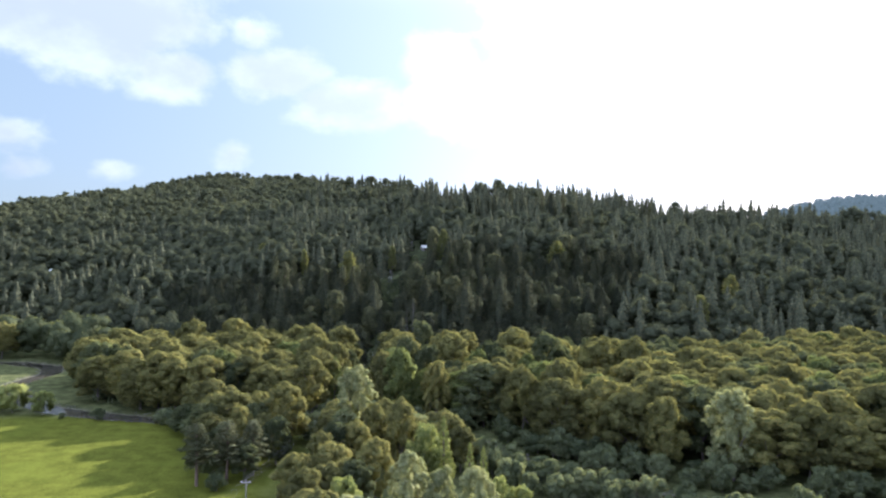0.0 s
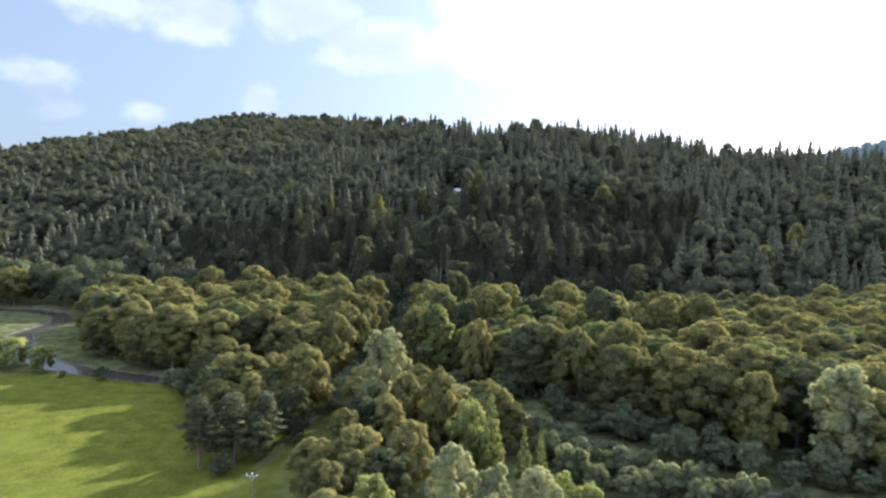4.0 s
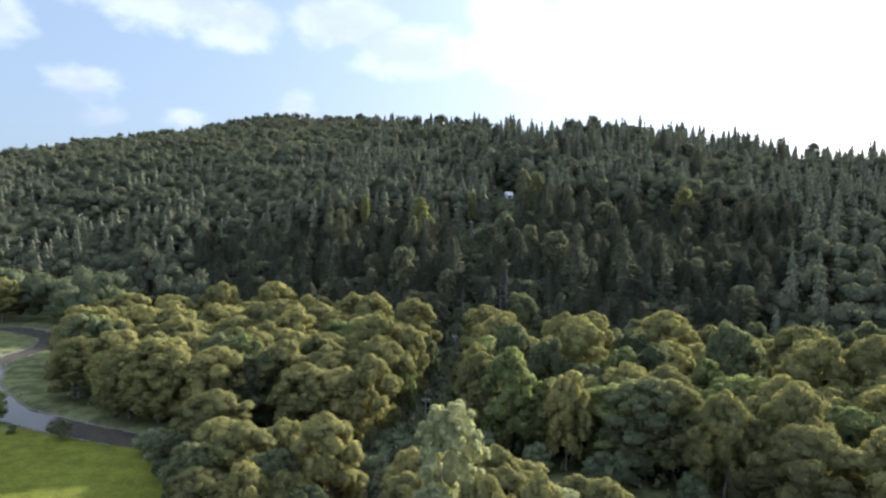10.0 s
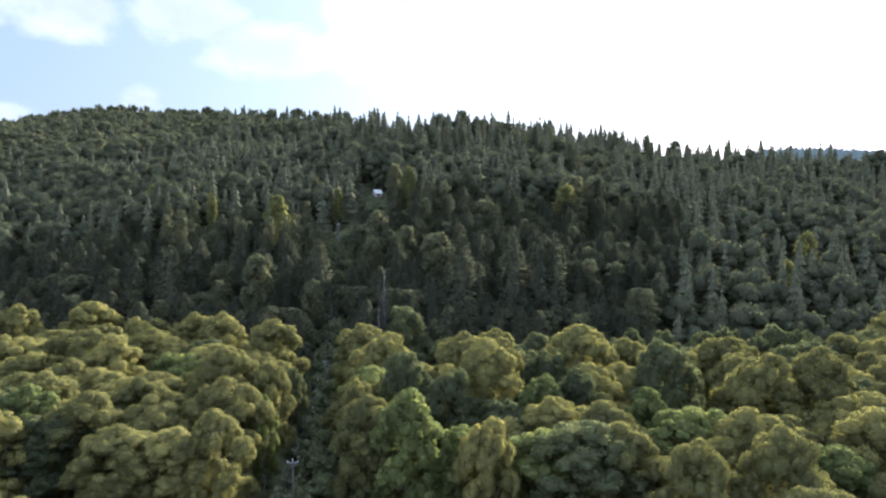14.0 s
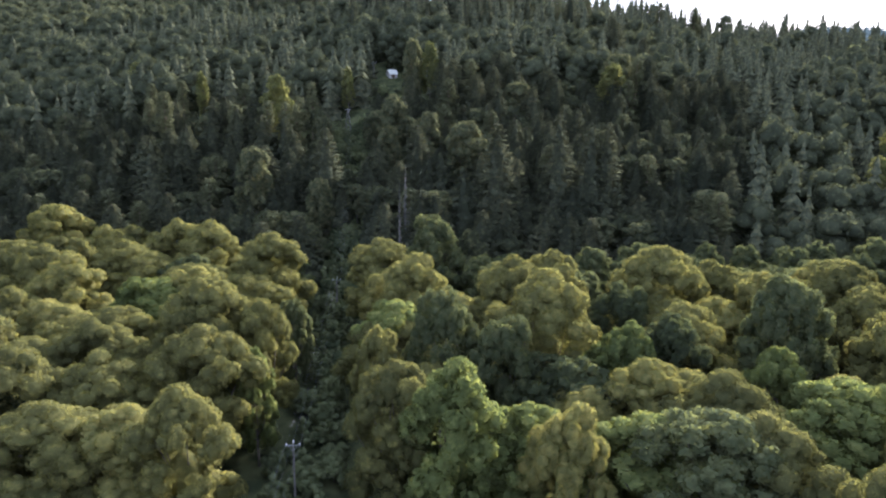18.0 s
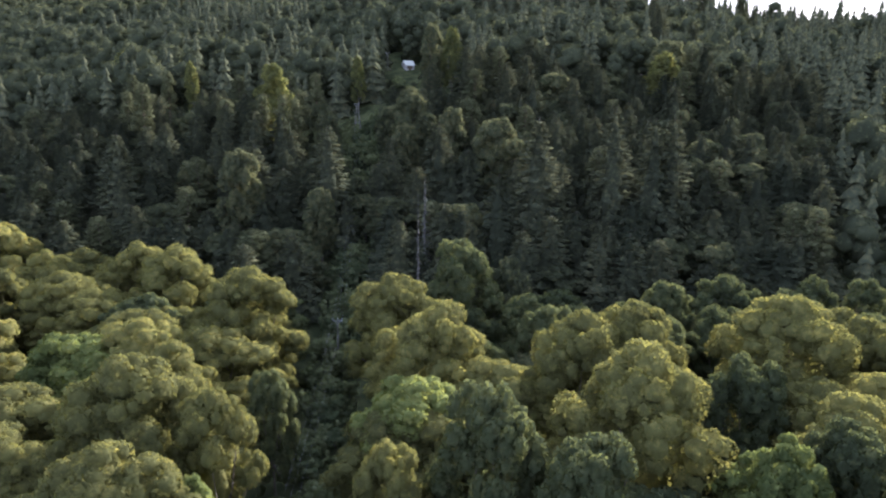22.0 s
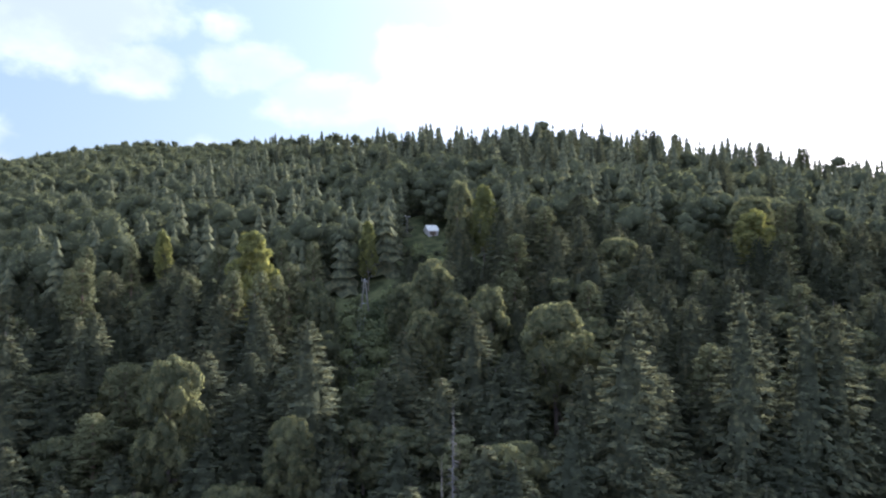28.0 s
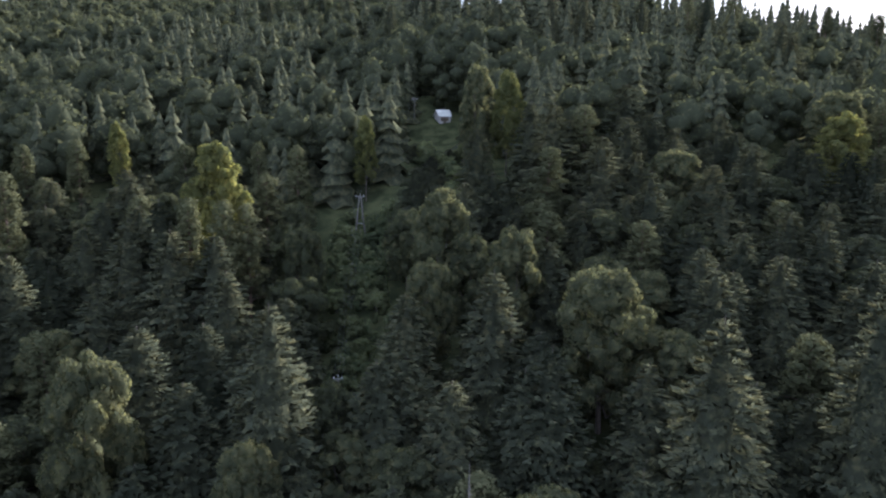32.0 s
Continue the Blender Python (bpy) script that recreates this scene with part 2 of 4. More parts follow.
# ---- the lie of the land ----
RIDGE_X = np.array([-2500, -1200, -900, -638, -524, -455, -319, -165, -74, -9, 38, 80, 119, 156, 196, 235, 297, 415, 700, 2500.0])
RIDGE_Y = np.array([900, 900, 980, 1055, 1106, 1129, 1196, 1067, 869, 804, 646, 645, 657, 663, 644, 610, 616, 575, 560, 560.0])
RIDGE_Z = np.array([70, 75, 85, 101.1, 135.2, 144.1, 178.5, 159.9, 136, 126, 104.5, 106.5, 107, 105, 96.5, 84, 85, 75, 50, 40.0])
FOOT_X = np.array([-2500, -400, -230, -150, -90, 0, 100, 250, 2500.0])
FOOT_Y = np.array([470, 450, 420, 385, 352, 327, 328, 335, 345.0])
RIVER = [(-330, 400), (-250, 388), (-195, 376), (-172, 362), (-165, 345), (-166, 315), (-150, 288), (-124, 263), (-100, 252), (-84, 246), (-55, 240), (-25, 227), (4, 221),
         (24, 211), (34, 192), (44, 175), (60, 162), (88, 150), (140, 141), (220, 136), (330, 150)]


def smooth(a, lo, hi):
    s = np.clip((a - lo) / (hi - lo), 0, 1)
    return s * s * (3 - 2 * s)


def wave(x, y, length, seed=0.0):
    """Cheap smooth unevenness, about -1 to 1."""
    k = 2 * math.pi / length
    return (np.sin(k * x + 1.7 * np.sin(k * 0.61 * y + seed) + seed) + np.sin(k * 0.83 * y + 1.3 * np.sin(k * 0.71 * x + 2.1 * seed) + 3 * seed)) / 2


def river_distance(x, y):
    """Distance to the river's middle line."""
    best = np.full(np.broadcast(x, y).shape, 1e9)
    for (ax, ay), (bx, by) in zip(RIVER, RIVER[1:]):
        dx, dy = bx - ax, by - ay
        s = np.clip(((x - ax) * dx + (y - ay) * dy) / (dx * dx + dy * dy), 0, 1)
        best = np.minimum(best, np.hypot(x - ax - s * dx, y - ay - s * dy))
    return best


def height(x, y):
    """The ground's height in metres."""
    x, y = np.asarray(x, float), np.asarray(y, float)
    ry, rz, fy = np.interp(x, RIDGE_X, RIDGE_Y), np.interp(x, RIDGE_X, RIDGE_Z), np.interp(x, FOOT_X, FOOT_Y)
    s = (y - fy) / (ry - fy)
    sc = np.clip(s, 0, 1)
    up = rz * (sc + 0.11 * np.sin(math.pi * sc) * (1 - sc))
    down = np.maximum(rz - 0.22 * np.maximum(y - ry, 0), 25)
    hill = np.where(s > 1, down, up)
    hill = hill + smooth(s, 0.02, 0.25) * (3.0 * wave(x, y, 95, 0.4) + 1.3 * wave(x, y, 37, 1.1))
    far = 240 * smooth(x, 420, 1500) * np.exp(-((y - 2000 - 0.12 * x) / 500) ** 2) + 140 * smooth(-x, 600, 1800) * np.exp(-((y - 2100) / 500) ** 2)
    hill = np.maximum(hill, far * smooth(y, 900, 1500))
    valley = 0.18 * wave(x, y, 70, 0.2) + 0.08 * wave(x, y, 19, 0.9)
    bed = -1.9 * (1 - smooth(river_distance(x, y), 2.2, 6.4))
    return np.where(s > 0, hill, 0) + valley * (1 - smooth(s, 0, 0.1)) + bed * (s < 0.02)


def level(x, y):
    return float(height(np.array([x]), np.array([y]))[0])


def grid_mesh(name, xs, ys, lift=0.0):
    gx, gy = np.meshgrid(xs, ys)
    gz = height(gx, gy) + lift
    nx, ny = len(xs), len(ys)
    i = np.arange(nx * ny).reshape(ny, nx)
    quads = np.stack([i[:-1, :-1], i[:-1, 1:], i[1:, 1:], i[1:, :-1]], -1).reshape(-1, 4)
    me = bpy.data.meshes.new(name)
    me.from_pydata(np.stack([gx, gy, gz], -1).reshape(-1, 3).tolist(), [], quads.tolist())
    me.shade_smooth()
    return me


def steps(*spans):
    parts = [np.arange(a, b, d) for a, b, d in spans]
    return np.concatenate(parts + [[spans[-1][1]]])


# ground: grass on the flat, gravel and mud by the river, leaf litter under the trees
M_GROUND, n = material("ground")
gp = n("ShaderNodeNewGeometry").outputs["Position"]
gs = n("ShaderNodeSeparateXYZ", {0: gp})
fine, broad, mid = n.noise(gp, 1.4, 5.0, 0.65), n.noise(gp, 0.045, 4.0), n.noise(gp, 0.22, 4.0)
grass = n.mix(n.ramp(n.math("ADD", n.math("MULTIPLY", fine, 0.5), n.math("MULTIPLY", mid, 0.5)), 0.35, 0.65), (0.040, 0.046, 0.008, 1), (0.076, 0.082, 0.013, 1))
grass = n.mix(n.math("MULTIPLY", n.ramp(broad, 0.45, 0.7), 0.5), grass, (0.066, 0.077, 0.012, 1))
litter = n.mix(n.ramp(mid, 0.35, 0.65), (0.034, 0.040, 0.016, 1), (0.072, 0.076, 0.030, 1))
# the mown meadow lies on the near side of the river; woodland floor beyond a wandering edge
edge = n.math("ADD", gs.outputs[1], n.math("MULTIPLY", n.math("SUBTRACT", mid, 0.5), 14.0))
wood = n.math("MAXIMUM", n.ramp(edge, 246.0, 256.0), n.math("MULTIPLY", n.ramp(n.math("ADD", gs.outputs[0], n.math("MULTIPLY", n.math("SUBTRACT", mid, 0.5), 16.0)), -34.0, -16.0), n.ramp(edge, 112.0, 135.0)))
shady = n.math("MAXIMUM", n.ramp(gs.outputs[2], 1.0, 5.0), n.math("MULTIPLY", n.ramp(gs.outputs[0], -75.0, -50.0), n.ramp(edge, 226.0, 240.0)))
stone = n.mix(n.ramp(fine, 0.4, 0.62), (0.060, 0.052, 0.040, 1), (0.135, 0.122, 0.095, 1))
wet = n.ramp(gs.outputs[2], -0.35, -1.0)
gcol = n.mix(wood, grass, litter)
needles = n.mix(n.ramp(mid, 0.35, 0.65), (0.020, 0.024, 0.012, 1), (0.050, 0.055, 0.025, 1))
gcol = n.mix(shady, gcol, needles)
gcol = n.mix(n.math("MULTIPLY", wet, 0.95), gcol, stone)
gb = n("ShaderNodeBump", {"Strength": 0.8, "Distance": 0.2, "Height": n.noise(gp, 2.2, 6.0, 0.7)})
gr = n("ShaderNodeBsdfPrincipled", {"Base Color": gcol, "Roughness": 0.9, "Normal": gb.outputs[0]})
gr.inputs["Specular IOR Level"].default_value = 0.0
out(n, gr.outputs[0])

ground = new("ground", grid_mesh("ground", steps((-2600, -700, 100), (-700, -260, 22), (-260, -180, 6), (-180, 120, 2.5), (120, 300, 6), (300, 760, 23), (760, 2400, 40), (2400, 2600, 92)),
                                 steps((-600, 60, 33), (60, 130, 7), (130, 345, 2.5), (345, 480, 5), (480, 1300, 16), (1300, 2300, 40), (2300, 3600, 92))))
ground.data.materials.append(M_GROUND)
tagged(ground, "valley floor of mown grass and woodland soil rising to a hill", "ground", kind="structure")

# water surface, a ribbon along the river
bm = bmesh.new()
rows = []
for k, (px, py) in enumerate(RIVER):
    ax, ay = RIVER[max(k - 1, 0)]
    bx, by = RIVER[min(k + 1, len(RIVER) - 1)]
    d = Vector((bx - ax, by - ay, 0)).normalized()
    side = Vector((-d.y, d.x, 0)) * 5.6
    rows.append([bm.verts.new((px + side.x * s, py + side.y * s, -0.85)) for s in (-1, -0.33, 0.33, 1)])
for ra, rb in zip(rows, rows[1:]):
    for k in range(3):
        bm.faces.new((ra[k], ra[k + 1], rb[k + 1], rb[k]))
me = bpy.data.meshes.new("water")
bm.to_mesh(me)
me.materials.append(M_WATER)
tagged(new("water", me), "shallow grey river with small ripples between wooded banks", "river", kind="structure")

# ---- tree building ----
rng = np.random.default_rng(11)
ico_bm = bmesh.new()
bmesh.ops.create_icosphere(ico_bm, subdivisions=2, radius=1)
ICO_V = np.array([v.co[:] for v in ico_bm.verts])
ICO_F = np.array([[v.index for v in f.verts] for f in ico_bm.faces])
ico_bm.free()
ico_bm = bmesh.new()
bmesh.ops.create_icosphere(ico_bm, subdivisions=1, radius=1)
ICO_V1 = np.array([v.co[:] for v in ico_bm.verts])
ICO_F1 = np.array([[v.index for v in f.verts] for f in ico_bm.faces])
ico_bm.free()


def mesh_from(name, parts, mat, flat=False):
    """One mesh from (vertices, faces) or (vertices, faces, normals) arrays of triangles."""
    at, vs, fs, ns = 0, [], [], []
    for p in parts:
        vs.append(p[0])
        fs.append(p[1] + at)
        ns.append(p[2] if len(p) > 2 else np.zeros(p[0].shape))
        at += len(p[0])
    v, f = np.concatenate(vs).astype(np.float32), np.concatenate(fs).astype(np.int32)
    me = bpy.data.meshes.new(name)
    me.vertices.add(len(v))
    me.vertices.foreach_set("co", v.ravel())
    me.loops.add(f.size)
    me.loops.foreach_set("vertex_index", f.ravel())
    me.polygons.add(len(f))
    me.polygons.foreach_set("loop_start", np.arange(0, f.size, 3, dtype=np.int32))
    me.polygons.foreach_set("use_smooth", np.full(len(f), not flat))
    me.update(calc_edges=True)
    nv = np.concatenate(ns)
    if np.any(nv):
        me.normals_split_custom_set_from_vertices(nv.astype(np.float32))
    me.materials.append(mat)
    return me


def unit(a):
    return a / np.maximum(np.linalg.norm(a, axis=-1, keepdims=True), 1e-6)


def leaves(centres, outward, size, ragged=0.7, droop=0.0, long=1.0, soft=None):
    """Many small leaf sprays, a slim triangle each; they catch the light as the bough they sit on does."""
    k = len(centres)
    nrm = unit(outward + ragged * rng.normal(size=(k, 3)))
    nrm = np.where(np.sum(nrm * outward, 1, keepdims=True) < 0, -nrm, nrm)
    t = rng.normal(size=(k, 3))
    t[:, 2] -= droop
    t = unit(t - nrm * np.sum(t * nrm, 1, keepdims=True))
    b = np.cross(nrm, t)
    s = (size * rng.uniform(0.6, 1.4, k))[:, None]
    v = np.stack([centres + t * s * long, centres - t * s * 0.6 + b * s * 0.62, centres - t * s * 0.6 - b * s * 0.62], 1).reshape(-1, 3)
    soft = unit((outward if soft is None else soft) + 0.30 * nrm)
    return v, np.arange(3 * k).reshape(k, 3), np.repeat(soft, 3, 0)


def foliage(lobes, per, size, core=0.86, rich=True, spread=(0.90, 1.10), lump=0.07, hide=0.9, **how):
    """Crown of rounded lobes (x, y, z, rx, ry, rz): fine leaf sprays wrap a smooth leafy heart; sprays hidden in a neighbour are left out."""
    lobes = np.asarray(lobes, float)
    sv, sf = (ICO_V, ICO_F) if rich else (ICO_V1, ICO_F1)
    parts = []
    mid = np.array([0, 0, lobes[:, 2].min() * 0.6 + lobes[:, 2].max() * 0.4])
    area = (lobes[:, 3] * lobes[:, 5])
    area_mid = np.median(area)
    for k, lobe in enumerate(lobes):
        c, r = lobe[:3], lobe[3:]
        heart = core * (0.7 if k == 0 and len(lobes) > 4 else 1)
        bumps = 1 + lump * rng.normal(size=(len(sv), 1))
        parts.append((c + sv * r * heart * bumps, sf, unit(0.7 * unit(sv / r) + 0.4 * unit(c + sv * r - mid))))
        count = max(int(per * min(area[k] / area_mid, 4.0)), 3)
        d = unit(rng.normal(size=(count, 3)))
        d[:, 2] = np.where(d[:, 2] < -0.6, -d[:, 2], d[:, 2])
        p = c + d * r * rng.uniform(*spread, (count, 1))
        others = np.delete(lobes, k, 0)
        inside = (((p[:, None] - others[None, :, :3]) / (others[None, :, 3:] * hide)) ** 2).sum(-1).min(1) < 1 if len(others) else np.zeros(count, bool)
        p, d = p[~inside], d[~inside]
        if len(p):
            o = unit(d / r)
            parts.append(leaves(p, o, size, soft=unit(0.7 * o + 0.4 * unit(p - mid)), **how))
    return parts


def tube(points, radii, sides=7):
    """A tapered limb along points."""
    points = np.asarray(points, float)
    d = unit(np.gradient(points, axis=0))
    ref = np.where(np.abs(d[:, 2:3]) > 0.9, [[1, 0, 0]], [[0, 0, 1]])
    u = unit(np.cross(d, ref))
    w = np.cross(d, u)
    a = np.linspace(0, 2 * math.pi, sides, endpoint=False)
    ring = points[:, None] + np.asarray(radii)[:, None, None] * (np.cos(a)[None, :, None] * u[:, None] + np.sin(a)[None, :, None] * w[:, None])
    m = len(points)
    i = np.arange(m * sides).reshape(m, sides)
    a0, b0 = i[:-1], np.roll(i[:-1], -1, 1)
    a1, b1 = i[1:], np.roll(i[1:], -1, 1)
    f = np.concatenate([np.stack([a0, b0, b1], -1).reshape(-1, 3), np.stack([a0, b1, a1], -1).reshape(-1, 3)])
    return ring.reshape(-1, 3), f


def dome(n, w, lo, hi, r, flat=0.8, top=0.75):
    """Lobes spread over a domed crown between two heights, w wide; r: size of a lobe."""
    out_ = [(0, 0, (lo + hi) / 2, w * 0.30, w * 0.30, (hi - lo) * 0.36)]
    for k in range(n):
        u = (k + 0.5) / n
        a = k * 2.399 + rng.uniform(-0.3, 0.3)
        z = math.cos(u * math.pi * top)           # from the crown's top downwards
        q = math.sqrt(max(1 - z * z, 0))
        s = r * rng.uniform(0.7, 1.3)
        mz = (lo + hi) / 2
        reach = 1 - s / (w / 2) * 0.72
        j = rng.uniform(0.86, 1.08)
        out_.append((w / 2 * q * reach * j * math.cos(a), w / 2 * q * reach * j * math.sin(a), mz + (hi - lo) / 2 * z * (1 - s / (hi - lo)) * j, s, s * rng.uniform(0.85, 1.15), s * flat * rng.uniform(0.85, 1.15)))
    return out_


def billows(boughs, each, w, lo, hi, r, small, flat=0.85, top=0.72):
    """A domed crown of boughs, each of which carries many small rounded heads."""
    big = dome(boughs, w, lo, hi, r, flat, top)
    heads = [big[0]]
    for x, y, z, rx, ry, rz in big[1:]:
        heads.append((x, y, z - 0.1 * rz, rx * 0.70, ry * 0.70, rz * 0.70))
        outd = unit(np.array([x, y, 0.0]) + 1e-3)
        for k in range(each):
            d = unit(rng.normal(size=3) + outd * 0.6 + [0, 0, 0.55])
            s = small * rng.uniform(0.7, 1.35)
            q = max(1 - 0.34 * s / rx, 0.3)
            heads.append((x + d[0] * rx * q, y + d[1] * ry * q, z + d[2] * rz * q, s, s, s * rng.uniform(0.75, 1.0)))
    return heads


def woody(lobes, tall, girth, fork=0.32, limbs=6, mat=None, name="trunk"):
    """A trunk that forks into limbs that reach into the crown."""
    lean = rng.normal(size=2) * 0.25
    base = [(0, 0, -2.0), (0, 0, 0), (lean[0] * 0.4, lean[1] * 0.4, tall * fork * 0.5), (lean[0], lean[1], tall * fork)]
    parts = [tube(base, [girth * 1.25, girth * 1.1, girth * 0.8, girth * 0.66], 8)]
    for k in rng.choice(np.arange(1, len(lobes)), min(limbs, len(lobes) - 1), replace=False):
        c = np.array(lobes[k][:3])
        s = np.array([lean[0], lean[1], tall * fork * rng.uniform(0.75, 1.0)])
        m = (s + c) / 2 + rng.normal(size=3) * 0.35 - [0, 0, 0.06 * tall]
        parts.append(tube([s, m, c], [girth * 0.5, girth * 0.30, girth * 0.10], 5))
    return mesh_from(name, parts, mat or M_BARK)


KINDS, SPARE = {}, {}


def kind(name, tall, wide, crowns, trunks, label, group, empty="tree"):
    KINDS[name] = (tall, wide, crowns, trunks, label, group, empty)


def make_willow(mat, boughs=22, each=10, r=2.4, small=1.08, per=290, size=0.135, lo=1.8, hi=20.0, w=15.0, flat=0.85, core=0.74, droop=0.6, top=0.80, girth=0.34, ragged=0.8, **how):
    lobes = billows(boughs, each, w, lo, hi, r, small, flat, top)
    return mesh_from("crown", foliage(lobes, per, size, core, rich=False, droop=droop, ragged=ragged, **how), mat), woody(lobes[::7], hi, girth)


def make_column(mat, n=42, lo=1.0, hi=18.0, w=4.0, per=120, size=0.13, bark=None, power=0.75):
    """A slender pointed crown of steep small boughs, widest low down."""
    lobes = []
    for k in range(n):
        u = (k + 0.5) / n
        q = w / 2 * (1 - u) ** power * (0.55 + 0.45 * min(u * 5, 1))
        a = k * 2.4 + rng.uniform(-0.3, 0.3)
        s = max(q * 0.36, w * 0.055) * rng.uniform(0.75, 1.3)
        lobes.append((q * 0.72 * math.cos(a), q * 0.72 * math.sin(a), lo + (hi - lo) * u, s, s, s * 1.9))
    return mesh_from("crown", foliage(lobes, per, size, 0.66, rich=False, droop=-0.8, ragged=1.1, spread=(0.7, 1.25)), mat), mesh_from("trunk", [tube([(0, 0, -1.5), (0, 0, lo), (0, 0, hi * 0.9)], [0.24, 0.2, 0.05], 7)], bark or M_BARK)


def spruce_parts(tall=24.0, wide=11.0, boughs=480, hang=25, bare=0.04, full=0.60, size=0.20, tiers=25, heart=0.42, sides=9):
    """Feathered boughs in uneven tiers round a dense dark heart; each bough is a fan of slim needle sprays."""
    rows = [(heart * wide / 2 * (1 - u) ** full * f + 0.03, tall * (bare + (0.96 - bare) * u)) for u, f in ((0, 0.5), (0.06, 0.95), (0.25, 1.0), (0.5, 1.0), (0.75, 1.0), (0.9, 0.9), (1, 0.6))]
    v, f = tube([(0, 0, z) for _, z in rows], [r for r, _ in rows], sides)
    nv = unit(v * [1, 1, 0] + [0, 0, 0.25 * wide / 2])
    v = v * (1 + 0.10 * rng.normal(size=(len(v), 1)) * [[1, 1, 0]])
    parts = [(v, f, nv)]
    k = np.arange(boughs)
    u = ((k + rng.uniform(0, 1, boughs)) / boughs) ** 1.35
    u = np.clip((np.floor(u * tiers) + 0.75 * rng.uniform(0, 1, boughs)) / tiers, 0, 0.985)
    z = tall * (bare + (0.985 - bare) * u)
    tier_wide = 0.9 + 0.2 * rng.uniform(0, 1, tiers)[np.floor(u * tiers).astype(int)]
    q = (wide / 2 * (1 - u) ** full * tier_wide + 0.12) * rng.uniform(0.72, 1.14, boughs)
    a = k * 2.399 + rng.normal(size=boughs) * 0.4
    way = np.stack([np.cos(a), np.sin(a), np.zeros(boughs)], 1)
    beside = np.stack([-np.sin(a), np.cos(a), np.zeros(boughs)], 1)
    sag = rng.uniform(0.20, 0.42, boughs) * (1 - 0.8 * u)
    g = rng.uniform(0.42, 1.0, (boughs, hang)) ** 0.8
    hand = rng.choice([-1.0, 1.0], (boughs, hang))
    fan = (0.10 + 0.30 * (1 - g)) * q[:, None] * rng.uniform(0.1, 1.0, (boughs, hang)) * hand
    drop = sag[:, None] * q[:, None] * (g - 0.22 * g ** 3) + 0.05 * q[:, None] * rng.uniform(0, 1, (boughs, hang))
    base = way[:, None] * (g * q[:, None])[..., None] + beside[:, None] * fan[..., None]
    base[..., 2] += z[:, None] - drop
    tip = way[:, None] * (0.75 + 0.2 * rng.normal(size=(boughs, hang, 1))) + beside[:, None] * (hand * rng.uniform(0.2, 0.9, (boughs, hang)))[..., None]
    tip[..., 2] += -0.30 * (1 - u[:, None]) + 0.18 * rng.normal(size=(boughs, hang)) + 0.55 * u[:, None] ** 3
    tip = unit(tip).reshape(-1, 3)
    base = base.reshape(-1, 3)
    up = np.repeat(unit(0.72 * way + [0, 0, 0.62]), hang, 0)
    flatn = unit(up + 0.55 * rng.normal(size=up.shape))
    across = unit(np.cross(flatn, tip))
    s = (size * rng.uniform(0.6, 1.4, len(base)) * np.repeat(0.62 + 0.5 * (1 - u), hang))[:, None]
    tri = np.stack([base + tip * s * 2.6, base - tip * s * 0.6 + across * s * 0.75, base - tip * s * 0.6 - across * s * 0.75], 1).reshape(-1, 3)
    parts.append((tri, np.arange(len(tri)).reshape(-1, 3), np.repeat(unit(up + 0.18 * flatn), 3, 0)))
    return parts


def make_spruce(mat, **how):
    tall = 24.0
    stem = tube([(0, 0, -2.5), (0, 0, 0), (0, 0, tall * 0.5), (0, 0, tall)], [0.32, 0.28, 0.17, 0.02], 7)
    return mesh_from("crown", spruce_parts(**how), mat), mesh_from("trunk", [stem], M_BARK)


def make_pine(mat, tall=20.0, wide=6.0, lo=0.34, clumps=64):
    lobes = []
    for k in range(clumps):
        u = (k + 0.5) / clumps
        a = k * 2.4 + rng.uniform(-0.4, 0.4)
        q = wide / 2 * (1 - u) ** 0.55 * rng.uniform(0.2, 0.95)
        s = wide * 0.115 * rng.uniform(0.7, 1.4)
        lobes.append((q * math.cos(a), q * math.sin(a), tall * (lo + (0.97 - lo) * u), s * 1.1, s * 1.1, s * 0.85))
    stem = [tube([(0, 0, -2), (0, 0, 0), (0.15, 0.1, tall * 0.5), (0.1, 0, tall * 0.96)], [0.30, 0.26, 0.18, 0.05], 7)]
    for l in lobes[::2]:
        stem.append(tube([(0.1, 0.05, l[2] - 0.8), (l[0] * 0.5, l[1] * 0.5, l[2] - 0.3), (l[0], l[1], l[2])], [0.09, 0.06, 0.03], 4))
    return mesh_from("crown", foliage(lobes, 150, 0.15, 0.50, rich=False, ragged=1.3, spread=(0.55, 1.25), lump=0.15), mat), mesh_from("trunk", stem, M_PINEBARK)


def make_snag(tall=20.0):
    stem = [tube([(0, 0, -2), (0, 0, 0), (0.1, 0, tall * 0.6), (0, 0, tall)], [0.20, 0.16, 0.09, 0.02], 6)]
    twigs = []
    for k in range(120):
        z = tall * (0.22 + 0.76 * k / 120)
        a, q = rng.uniform(0, 6.28), 1.9 * (1 - k / 130) * rng.uniform(0.5, 1.1)
        twigs.append(tube([(0, 0, z), (q * 0.5 * math.cos(a), q * 0.5 * math.sin(a), z - 0.05), (q * math.cos(a), q * math.sin(a), z - 0.25 * q)], [0.05, 0.035, 0.012], 4))
    return mesh_from("branches", twigs, M_GREY), mesh_from("trunk", stem, M_GREY)


